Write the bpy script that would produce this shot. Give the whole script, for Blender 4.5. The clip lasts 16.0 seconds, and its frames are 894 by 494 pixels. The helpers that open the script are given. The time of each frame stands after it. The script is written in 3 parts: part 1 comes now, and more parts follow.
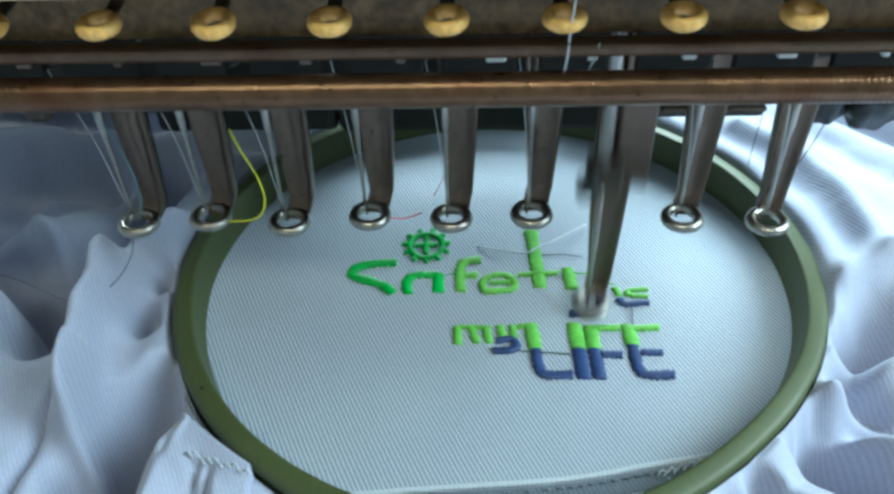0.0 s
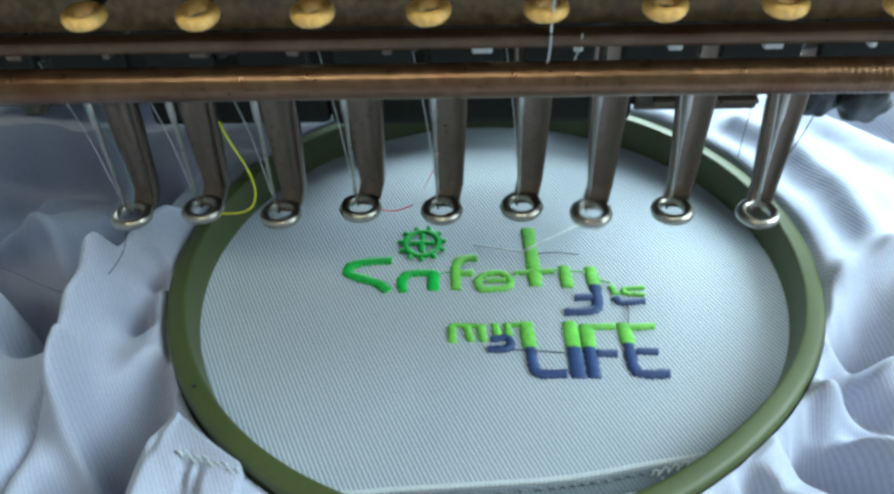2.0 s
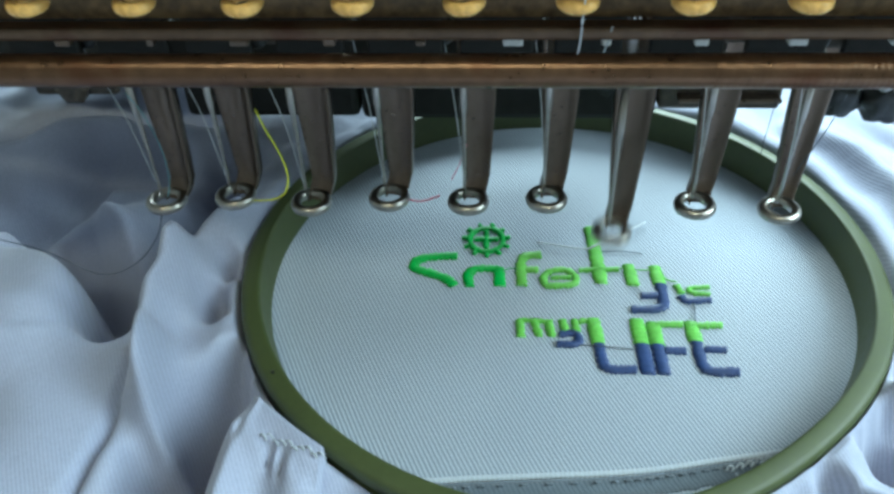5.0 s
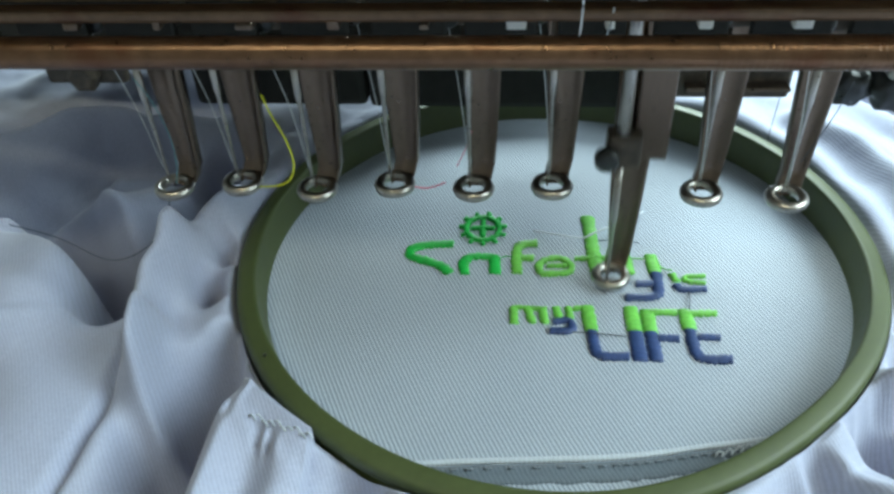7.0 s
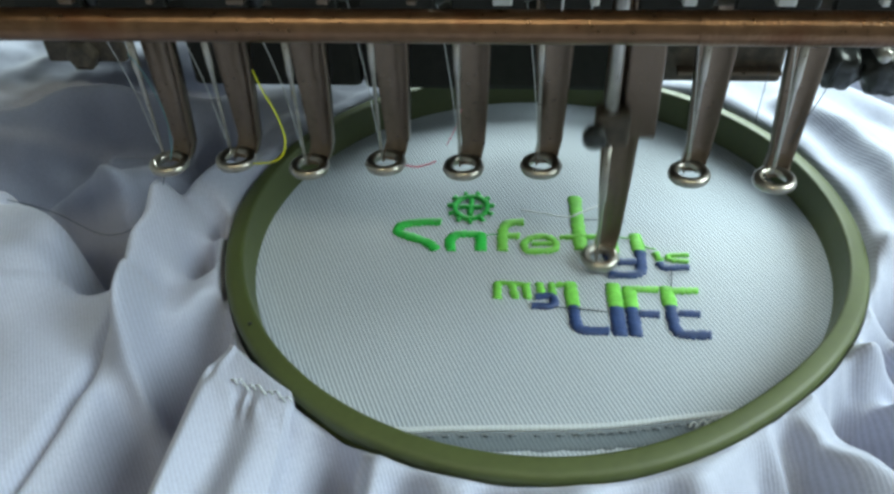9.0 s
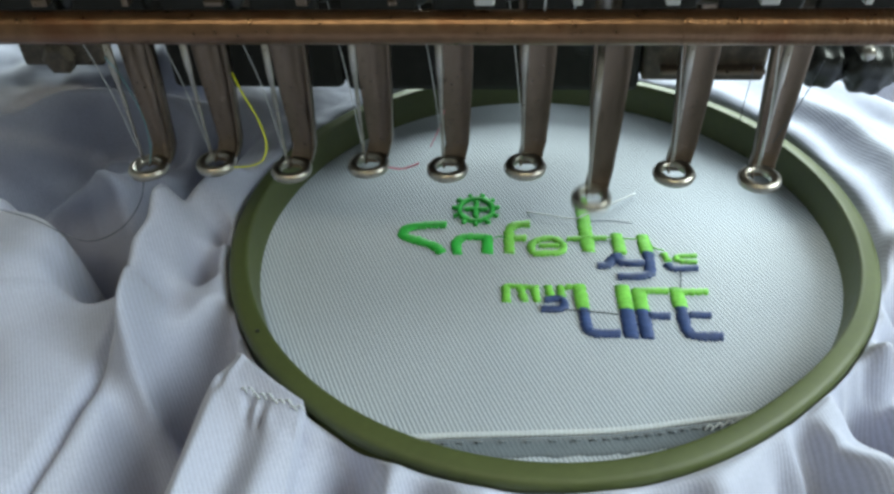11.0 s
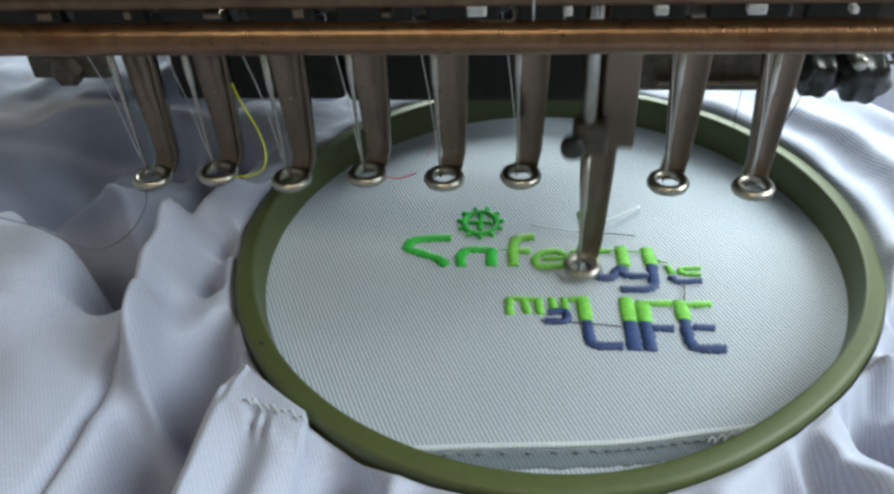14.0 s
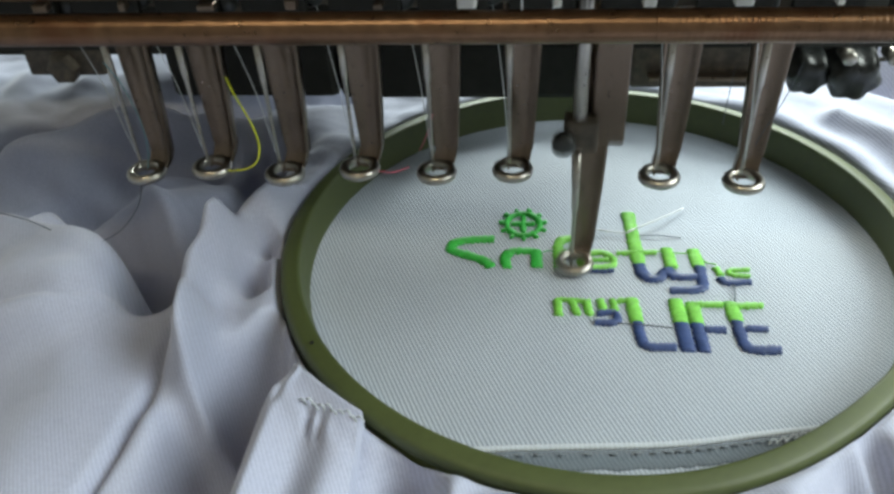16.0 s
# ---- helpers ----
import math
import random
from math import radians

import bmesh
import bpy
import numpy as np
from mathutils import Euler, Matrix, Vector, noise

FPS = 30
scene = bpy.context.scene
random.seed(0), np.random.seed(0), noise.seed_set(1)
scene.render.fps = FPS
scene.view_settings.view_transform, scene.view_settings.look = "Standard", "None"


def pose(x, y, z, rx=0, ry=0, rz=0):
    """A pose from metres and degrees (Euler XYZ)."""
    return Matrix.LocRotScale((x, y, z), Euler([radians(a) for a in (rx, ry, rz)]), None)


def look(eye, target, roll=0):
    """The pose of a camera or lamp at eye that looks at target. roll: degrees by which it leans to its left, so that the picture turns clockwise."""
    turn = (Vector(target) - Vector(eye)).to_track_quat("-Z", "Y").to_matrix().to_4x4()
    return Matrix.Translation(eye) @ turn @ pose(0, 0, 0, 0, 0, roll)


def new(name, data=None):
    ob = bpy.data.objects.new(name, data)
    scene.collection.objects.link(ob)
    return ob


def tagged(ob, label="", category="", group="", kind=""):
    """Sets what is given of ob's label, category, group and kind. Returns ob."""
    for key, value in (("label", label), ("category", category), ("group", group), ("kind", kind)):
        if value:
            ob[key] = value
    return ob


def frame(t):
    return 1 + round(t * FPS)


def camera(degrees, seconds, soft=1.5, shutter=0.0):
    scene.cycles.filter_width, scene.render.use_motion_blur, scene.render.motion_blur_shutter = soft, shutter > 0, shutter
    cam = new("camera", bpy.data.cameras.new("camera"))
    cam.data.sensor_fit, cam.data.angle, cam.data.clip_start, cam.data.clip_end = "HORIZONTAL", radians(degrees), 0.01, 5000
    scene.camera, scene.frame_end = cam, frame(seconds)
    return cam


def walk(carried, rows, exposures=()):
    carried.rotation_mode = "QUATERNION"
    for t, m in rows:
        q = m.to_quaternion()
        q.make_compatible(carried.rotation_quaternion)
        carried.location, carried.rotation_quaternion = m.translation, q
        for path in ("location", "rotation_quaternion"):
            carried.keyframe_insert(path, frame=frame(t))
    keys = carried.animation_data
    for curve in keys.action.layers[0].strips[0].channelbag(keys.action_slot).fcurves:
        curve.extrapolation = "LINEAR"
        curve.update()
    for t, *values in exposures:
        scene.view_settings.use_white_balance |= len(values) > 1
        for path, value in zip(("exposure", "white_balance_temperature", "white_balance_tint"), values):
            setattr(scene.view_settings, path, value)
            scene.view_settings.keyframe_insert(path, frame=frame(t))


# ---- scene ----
# ---------------------------------------------------------------- camera
PATH = [
    (0.0, -0.0303, -0.1474, 0.1459, 49.56, 1.49, 1.15), (0.5, -0.028, -0.1479, 0.146, 49.42, 1.79, 1.34),
    (1.0, -0.0298, -0.1491, 0.1454, 49.22, 1.82, 1.6), (1.5, -0.0288, -0.1486, 0.1452, 49.51, 1.8, 1.68),
    (2.0, -0.0263, -0.1486, 0.1452, 49.42, 1.83, 1.59), (2.5, -0.0271, -0.1516, 0.1465, 49.53, 1.51, 1.63),
    (3.0, -0.0254, -0.1517, 0.1488, 49.64, 2.1, 1.92), (3.5, -0.0269, -0.1533, 0.1509, 49.53, 2.14, 2.24),
    (4.0, -0.0285, -0.1532, 0.1482, 49.66, 1.72, 2.37), (6.5, -0.0274, -0.1571, 0.1438, 50.06, 2.04, 4.19),
    (7.0, -0.0256, -0.1569, 0.1425, 50.12, 2.16, 4.25), (7.5, -0.0228, -0.1563, 0.1414, 50.22, 2.03, 4.1),
    (8.0, -0.0244, -0.1588, 0.1436, 49.97, 2.0, 4.45), (8.5, -0.0263, -0.1612, 0.143, 50.11, 1.68, 4.48),
    (9.0, -0.0203, -0.1611, 0.1397, 50.11, 2.11, 5.26), (11.5, -0.02, -0.1585, 0.1385, 50.07, 1.94, 4.0),
    (12.0, -0.0153, -0.1579, 0.134, 50.88, 2.33, 4.33), (12.5, -0.0159, -0.1579, 0.1362, 50.92, 2.23, 3.8),
    (13.0, -0.0156, -0.1586, 0.1393, 50.57, 2.93, 4.89), (13.5, -0.0169, -0.1571, 0.1389, 50.38, 2.63, 4.5),
    (14.0, -0.016, -0.1621, 0.1391, 51.17, 2.56, 4.83), (14.5, -0.0163, -0.1619, 0.139, 50.73, 2.26, 4.53),
    (15.0, -0.0132, -0.1622, 0.1394, 50.91, 2.47, 4.51), (15.5, -0.0153, -0.1632, 0.1402, 51.02, 2.69, 4.71),
    (16.0, -0.0136, -0.1653, 0.1362, 52.0, 2.56, 4.98)]
cam = camera(56.8, 16.0, soft=3.0, shutter=0.3)
walk(cam, [(t, pose(*r)) for t, *r in PATH],
     exposures=[(0.0, 0.12, 5350, -15), (2.0, 0.14, 5650, -13), (4.2, 0.02, 5400, -16), (7.0, -0.04, 5850, -11), (9.0, -0.03, 6250, -11), (11.5, -0.08, 6450, -7), (12.5, -0.06, 6250, -10), (14.5, -0.1, 6500, -4), (16.0, -0.15, 6600, -4)])

# ---------------------------------------------------------------- light
world = bpy.data.worlds.new("world")
scene.world = world
world.use_nodes = True
wn = world.node_tree.nodes
sky = wn.new("ShaderNodeTexSky")
sky.sky_type, sky.sun_disc, sky.sun_elevation, sky.sun_rotation = "NISHITA", False, radians(48), radians(80)
world.node_tree.links.new(sky.outputs[0], wn["Background"].inputs[0])
wn["Background"].inputs[1].default_value = 0.08


def area_light(name, m, sx, sy, watts, colour):
    data = bpy.data.lights.new(name, "AREA")
    data.shape, data.size, data.size_y, data.energy, data.color = "RECTANGLE", sx, sy, watts, colour
    ob = new(name, data)
    ob.matrix_world = m
    return ob


# daylight through the window behind the machine and the one beside it, and the tube on the ceiling
area_light("window_daylight", look((0.22, 1.54, 0.82), (0, 0.0, 0)), 1.1, 0.7, 68.0, (0.935, 0.96, 0.985))
area_light("side_window_daylight", look((0.95, -0.06, 0.74), (0, 0.0, 0)), 1.0, 0.7, 26.0, (0.935, 0.96, 0.985))
area_light("tube_light_glow", look((-0.1, -0.9, 1.515), (-0.1, -0.88, 0)), 1.1, 0.12, 9.0, (1.0, 0.82, 0.58))

# ---------------------------------------------------------------- materials


def material(name, base, rough=0.5, metal=0.0, vary=0.15, scale=300.0, bump=0.1, big=40.0, second=None, second_at=0.55):
    """Base colour broken by two scales of noise, with a fine bump; second: a stain or rust colour in patches."""
    m = bpy.data.materials.new(name)
    m.use_nodes = True
    n, l = m.node_tree.nodes, m.node_tree.links
    b = n["Principled BSDF"]
    tc = n.new("ShaderNodeTexCoord")
    n1, n2 = n.new("ShaderNodeTexNoise"), n.new("ShaderNodeTexNoise")
    n1.inputs["Scale"].default_value, n2.inputs["Scale"].default_value = scale, big
    n1.inputs["Detail"].default_value = n2.inputs["Detail"].default_value = 5
    for q in (n1, n2):
        l.new(tc.outputs["Object"], q.inputs["Vector"])
    mix = n.new("ShaderNodeMixRGB")
    mix.inputs[1].default_value = (*[c * (1 - vary) for c in base], 1)
    mix.inputs[2].default_value = (*[min(1, c * (1 + vary)) for c in base], 1)
    add = n.new("ShaderNodeMath")
    add.operation = "ADD"
    half = n.new("ShaderNodeMath")
    half.operation = "MULTIPLY"
    half.inputs[1].default_value = 0.5
    l.new(n1.outputs["Fac"], add.inputs[0])
    l.new(n2.outputs["Fac"], add.inputs[1])
    l.new(add.outputs[0], half.inputs[0])
    ramp = n.new("ShaderNodeValToRGB")
    ramp.color_ramp.elements[0].position, ramp.color_ramp.elements[1].position = 0.35, 0.65
    l.new(half.outputs[0], ramp.inputs[0])
    l.new(ramp.outputs[0], mix.inputs[0])
    out = mix.outputs[0]
    if second:
        r2 = n.new("ShaderNodeValToRGB")
        r2.color_ramp.elements[0].position, r2.color_ramp.elements[1].position = second_at, second_at + 0.12
        l.new(n2.outputs["Fac"], r2.inputs[0])
        m2 = n.new("ShaderNodeMixRGB")
        m2.inputs[2].default_value = (*second, 1)
        l.new(r2.outputs[0], m2.inputs[0])
        l.new(out, m2.inputs[1])
        out = m2.outputs[0]
    l.new(out, b.inputs["Base Color"])
    rr = n.new("ShaderNodeMapRange")
    rr.inputs["To Min"].default_value, rr.inputs["To Max"].default_value = max(0.03, rough - 0.1), min(1, rough + 0.12)
    l.new(n1.outputs["Fac"], rr.inputs["Value"])
    l.new(rr.outputs[0], b.inputs["Roughness"])
    b.inputs["Metallic"].default_value = metal
    if bump:
        bp = n.new("ShaderNodeBump")
        bp.inputs["Strength"].default_value, bp.inputs["Distance"].default_value = bump, 0.0004
        l.new(n1.outputs["Fac"], bp.inputs["Height"])
        l.new(bp.outputs[0], b.inputs["Normal"])
    return m


def twill(name, base, strength=0.28, contrast=0.10, ribs=340.0):
    """Light twill cloth: diagonal ribs, slubs and faint soiling."""
    m = bpy.data.materials.new(name)
    m.use_nodes = True
    n, l = m.node_tree.nodes, m.node_tree.links
    b = n["Principled BSDF"]
    tc = n.new("ShaderNodeTexCoord")
    mp = n.new("ShaderNodeMapping")
    mp.inputs["Rotation"].default_value = (0, 0, radians(-26))
    l.new(tc.outputs["Object"], mp.inputs["Vector"])
    w = n.new("ShaderNodeTexWave")
    w.wave_type, w.bands_direction, w.wave_profile = "BANDS", "X", "SIN"
    w.inputs["Scale"].default_value, w.inputs["Distortion"].default_value = ribs, 0.9
    w.inputs["Detail"].default_value, w.inputs["Detail Scale"].default_value = 2.0, 2.5
    l.new(mp.outputs[0], w.inputs["Vector"])
    fine, big = n.new("ShaderNodeTexNoise"), n.new("ShaderNodeTexNoise")
    fine.inputs["Scale"].default_value, big.inputs["Scale"].default_value = 1500.0, 30.0
    for q in (fine, big):
        l.new(tc.outputs["Object"], q.inputs["Vector"])
    c1 = n.new("ShaderNodeMixRGB")
    c1.inputs[1].default_value = (*[c * (1 - contrast) for c in base], 1)
    c1.inputs[2].default_value = (*[min(1, c * (1 + contrast)) for c in base], 1)
    l.new(w.outputs["Fac"], c1.inputs[0])
    c2 = n.new("ShaderNodeMixRGB")
    c2.blend_type = "MULTIPLY"
    c2.inputs[0].default_value = 0.35
    l.new(c1.outputs[0], c2.inputs[1])
    r = n.new("ShaderNodeValToRGB")
    r.color_ramp.elements[0].position, r.color_ramp.elements[1].position = 0.2, 0.7
    r.color_ramp.elements[0].color = (0.55, 0.58, 0.62, 1)
    l.new(fine.outputs["Fac"], r.inputs[0])
    l.new(r.outputs[0], c2.inputs[2])
    c3 = n.new("ShaderNodeMixRGB")
    c3.blend_type = "MULTIPLY"
    c3.inputs[0].default_value = 0.25
    r3 = n.new("ShaderNodeValToRGB")
    r3.color_ramp.elements[0].position, r3.color_ramp.elements[1].position = 0.3, 0.7
    r3.color_ramp.elements[0].color = (0.72, 0.76, 0.82, 1)
    l.new(big.outputs["Fac"], r3.inputs[0])
    l.new(c2.outputs[0], c3.inputs[1])
    l.new(r3.outputs[0], c3.inputs[2])
    l.new(c3.outputs[0], b.inputs["Base Color"])
    b.inputs["Roughness"].default_value = 0.68
    b.inputs["Sheen Weight"].default_value = 0.3
    bp = n.new("ShaderNodeBump")
    bp.inputs["Strength"].default_value, bp.inputs["Distance"].default_value = strength, 0.0003
    l.new(w.outputs["Fac"], bp.inputs["Height"])
    l.new(bp.outputs[0], b.inputs["Normal"])
    return m


PALE = twill("pale_twill_edge", (0.52, 0.56, 0.62), 0.2, 0.06)
CLOTH = twill("light_blue_twill", (0.36, 0.40, 0.475), 0.42, 0.27)
LOOSE = twill("light_blue_twill_loose", (0.38, 0.40, 0.53), 0.16, 0.07, 410.0)
# seam cloth: a darker tone of its own plus shading put into the colour
HEM = twill("light_blue_twill_shaded_fold", (0.115, 0.14, 0.175), 0.3, 0.05)
OLIVE = material("olive_plastic", (0.055, 0.070, 0.021), 0.52, 0, 0.14, 500, 0.06, 60)
GREEN = material("green_thread", (0.05, 0.42, 0.06), 0.38, 0, 0.22, 900, 0.2, 200)
LIME = material("lime_thread", (0.19, 0.50, 0.08), 0.38, 0, 0.2, 900, 0.2, 200)
BLUE = material("royal_blue_thread", (0.030, 0.055, 0.17), 0.40, 0, 0.25, 900, 0.2, 200)
STEEL = material("worn_steel", (0.165, 0.128, 0.10), 0.30, 0.95, 0.08, 900, 0.03, 30, (0.15, 0.105, 0.075), 0.56)
BRIGHT = material("polished_steel", (0.40, 0.38, 0.35), 0.30, 1.0, 0.15, 900, 0.08, 150, (0.25, 0.19, 0.14), 0.62)
BAR = material("brown_tarnished_bar", (0.17, 0.10, 0.06), 0.30, 0.85, 0.25, 400, 0.25, 90, (0.14, 0.07, 0.04), 0.55)
RAIL = material("brown_enamel", (0.15, 0.098, 0.062), 0.38, 0.4, 0.25, 500, 0.2, 80, (0.10, 0.045, 0.03), 0.58)
DARK = material("dark_brown_plate", (0.075, 0.06, 0.045), 0.55, 0.1, 0.45, 600, 0.3, 150, (0.17, 0.13, 0.08), 0.6)
PLATE = material("grimy_brown_plate", (0.17, 0.108, 0.05), 0.45, 0.1, 0.5, 600, 0.4, 150, (0.26, 0.18, 0.09), 0.58)
GAP_WHITE = material("white_gap_light", (0.72, 0.72, 0.70), 0.3, 0, 0.08, 500, 0.05, 60)
BLACK = material("black_enamel", (0.02, 0.02, 0.018), 0.65, 0, 0.3, 300, 0.1, 40)
BLACK.node_tree.nodes["Principled BSDF"].inputs["Specular IOR Level"].default_value = 0.2
RUBBER = material("black_plastic", (0.014, 0.016, 0.016), 0.3, 0, 0.3, 500, 0.15, 80)
GOLD = material("yellowed_ceramic", (0.92, 0.53, 0.16), 0.28, 0.0, 0.2, 700, 0.2, 150, (0.5, 0.25, 0.07), 0.62)
BEIGE = material("cream_paint", (0.70, 0.57, 0.36), 0.5, 0, 0.18, 400, 0.15, 60, (0.25, 0.15, 0.07), 0.64)
WHITE_THREAD = material("pale_thread", (0.62, 0.65, 0.68), 0.5, 0, 0.1, 900, 0.1, 200)
YELLOW_THREAD = material("yellow_thread", (0.85, 0.88, 0.03), 0.45, 0, 0.1, 900, 0.1, 200)
CYAN_THREAD = material("grey_blue_thread", (0.18, 0.36, 0.42), 0.5, 0, 0.1, 900, 0.1, 200)
PINK_THREAD = material("pink_thread", (0.75, 0.16, 0.26), 0.5, 0, 0.1, 900, 0.1, 200)
DARK_THREAD = material("dark_thread", (0.06, 0.07, 0.09), 0.5, 0, 0.1, 900, 0.1, 200)
PLASTER = material("wall_plaster", (0.34, 0.33, 0.32), 0.8, 0, 0.06, 20, 0.2, 3)
CONCRETE = material("concrete_floor", (0.2, 0.19, 0.18), 0.7, 0, 0.15, 30, 0.2, 4)
TABLE = material("grey_laminate", (0.40, 0.40, 0.39), 0.45, 0, 0.08, 60, 0.1, 8)
TUBE = bpy.data.materials.new("lit_tube")
TUBE.use_nodes = True
TUBE.node_tree.nodes["Principled BSDF"].inputs["Emission Color"].default_value = (1, 0.97, 0.92, 1)
TUBE.node_tree.nodes["Principled BSDF"].inputs["Emission Strength"].default_value = 6.0

# ---------------------------------------------------------------- building helpers


def mesh_object(name, bm, mat, smooth=True):
    me = bpy.data.meshes.new(name)
    bmesh.ops.recalc_face_normals(bm, faces=bm.faces)
    bm.to_mesh(me)
    bm.free()
    me.materials.append(mat)
    if smooth:
        for p in me.polygons:
            p.use_smooth = True
    return new(name, me)


def part(name, bm, mat, parent, label="", smooth=True):
    ob = mesh_object(name, bm, mat, smooth)
    ob.parent = parent
    return tagged(ob, label)


def empty(name, m):
    ob = new(name)
    ob.empty_display_size = 0.01
    ob.matrix_world = m
    return ob


def box(x0, x1, y0, y1, z0, z1, bevel=0.0):
    bm = bmesh.new()
    bmesh.ops.create_cube(bm, size=1)
    for v in bm.verts:
        v.co = Vector(((x0 + x1) / 2 + v.co.x * (x1 - x0), (y0 + y1) / 2 + v.co.y * (y1 - y0), (z0 + z1) / 2 + v.co.z * (z1 - z0)))
    if bevel:
        bmesh.ops.bevel(bm, geom=bm.edges[:], offset=bevel, segments=2, affect="EDGES", profile=0.5)
    return bm


def lathe(profile, axis="z", at=(0, 0, 0), seg=32, close=False):
    """Turns (radius, height) pairs round an axis."""
    bm = bmesh.new()
    rings = []
    for r, hgt in profile:
        ring = []
        for k in range(seg):
            a = 2 * math.pi * k / seg
            p = Vector((r * math.cos(a), r * math.sin(a), hgt))
            if axis == "y":
                p = Vector((p.x, -p.z, p.y))
            elif axis == "x":
                p = Vector((p.z, p.x, p.y))
            ring.append(bm.verts.new(p + Vector(at)))
        rings.append(ring)
    pairs = list(zip(rings, rings[1:])) + ([(rings[-1], rings[0])] if close else [])
    for r0, r1 in pairs:
        for k in range(seg):
            bm.faces.new((r0[k], r0[(k + 1) % seg], r1[(k + 1) % seg], r1[k]))
    if not close:
        bm.faces.new(rings[0])
        bm.faces.new(rings[-1])
    return bm


def smooth_line(pts, n=8):
    """A Catmull-Rom line through the points."""
    P = [Vector(p) for p in pts]
    if len(P) < 3:
        return [P[0].lerp(P[-1], k / n) for k in range(n + 1)]
    P = [2 * P[0] - P[1]] + P + [2 * P[-1] - P[-2]]
    out = []
    for i in range(1, len(P) - 2):
        a, b, c, d = P[i - 1:i + 3]
        for k in range(n):
            u = k / n
            out.append(0.5 * (2 * b + (c - a) * u + (2 * a - 5 * b + 4 * c - d) * u * u + (3 * b - a - 3 * c + d) * u ** 3))
    return out + [P[-2]]


def cord(pts, r, n=8, seg=6):
    """A round thread or rod along a smooth line; r: one radius, or one at each end."""
    line = smooth_line(pts, n)
    r0, r1 = r if isinstance(r, tuple) else (r, r)
    bm = bmesh.new()
    rings = []
    for i, p in enumerate(line):
        d = (line[min(i + 1, len(line) - 1)] - line[max(i - 1, 0)]).normalized()
        u = d.orthogonal().normalized() if abs(d.z) > 0.9 else d.cross(Vector((0, 0, 1))).normalized()
        w = d.cross(u)
        rr = r0 + (r1 - r0) * i / (len(line) - 1)
        rings.append([bm.verts.new(p + rr * (math.cos(a) * u + math.sin(a) * w)) for a in (2 * math.pi * k / seg for k in range(seg))])
    for a, b in zip(rings, rings[1:]):
        for k in range(seg):
            bm.faces.new((a[k], a[(k + 1) % seg], b[(k + 1) % seg], b[k]))
    bm.faces.new(rings[0])
    bm.faces.new(rings[-1])
    return bm


def join(*bms):
    out = bmesh.new()
    for b in bms:
        me = bpy.data.meshes.new("tmp")
        b.to_mesh(me)
        b.free()
        out.from_mesh(me)
        bpy.data.meshes.remove(me)
    return out


# ---------------------------------------------------------------- the room
RX0, RX1, RY0, RY1, RZ0, RZ1 = -1.6, 1.0, -2.0, 1.6, -0.82, 1.6
tagged(mesh_object("floor", box(RX0, RX1, RY0, RY1, RZ0 - 0.1, RZ0), CONCRETE, False), "grey concrete workshop floor", "floor", kind="structure")
tagged(mesh_object("ceiling", box(RX0, RX1, RY0, RY1, RZ1, RZ1 + 0.1), PLASTER, False), "white plastered ceiling", "ceiling", kind="structure")
tagged(mesh_object("wall_west", box(RX0 - 0.1, RX0, RY0, RY1, RZ0, RZ1), PLASTER, False), "plain plastered wall", "wall", kind="structure")
E0, E1, N0, N1 = RX1, RX1 + 0.1, RY1, RY1 + 0.1
tagged(mesh_object("wall_east", join(box(E0, E1, RY0, -0.58, RZ0, RZ1), box(E0, E1, 0.46, RY1, RZ0, RZ1),
                                     box(E0, E1, -0.58, 0.46, RZ0, 0.38), box(E0, E1, -0.58, 0.46, 1.14, RZ1)), PLASTER, False),
       "plain plastered wall with a window opening", "wall", kind="structure")
tagged(mesh_object("wall_north", join(box(RX0, -0.36, N0, N1, RZ0, RZ1), box(0.81, RX1, N0, N1, RZ0, RZ1),
                                      box(-0.36, 0.81, N0, N1, RZ0, 0.44), box(-0.36, 0.81, N0, N1, 1.2, RZ1)), PLASTER, False),
       "plain plastered wall with a window opening", "wall", kind="structure")
tagged(mesh_object("wall_south", box(RX0, RX1, RY0 - 0.1, RY0, RZ0, RZ1), PLASTER, False), "plain plastered wall", "wall", kind="structure")
worktable = tagged(mesh_object("worktable", box(-0.75, 0.6, -0.30, 0.6, -0.062, -0.034, 0.003), TABLE, False), "grey laminate machine table under the shirt", "table")
for lx in (-0.70, 0.55):
    for ly in (-0.25, 0.55):
        part("leg", box(lx - 0.02, lx + 0.02, ly - 0.02, ly + 0.02, RZ0, -0.062, 0.002), DARK, worktable, "", False)
tube = tagged(mesh_object("ceiling_light", box(-0.70, 0.50, -0.95, -0.85, 1.54, 1.6, 0.01), PLASTER, False), "white tube light on the ceiling", "light")
part("tube", cord([(-0.65, -0.90, 1.53), (0.45, -0.90, 1.53)], 0.012, 2, 12), TUBE, tube)

# ---------------------------------------------------------------- the hoop


def oval(x, y):
    """The hoop is a little wider than it is deep, and slightly flattened on one side."""
    r, a = np.hypot(x, y), np.arctan2(y, x)
    k = 1 - 0.0024 * np.exp(-((a + 0.87) / 0.42) ** 2) * np.exp(-np.maximum(r - 0.079, 0) / 0.03) / 0.075
    return x * k * 1.008 + 0.0005, y * k


def ovalled(bm):
    for v in bm.verts:
        v.co.x, v.co.y = oval(v.co.x, v.co.y)
    return bm


RI, RO, HT = 0.0721, 0.0785, 0.0100
hoop = tagged(empty("embroidery_hoop", pose(-0.02546, 0.0089, 0)), "round olive green plastic embroidery hoop gripping the shirt", "hoop")
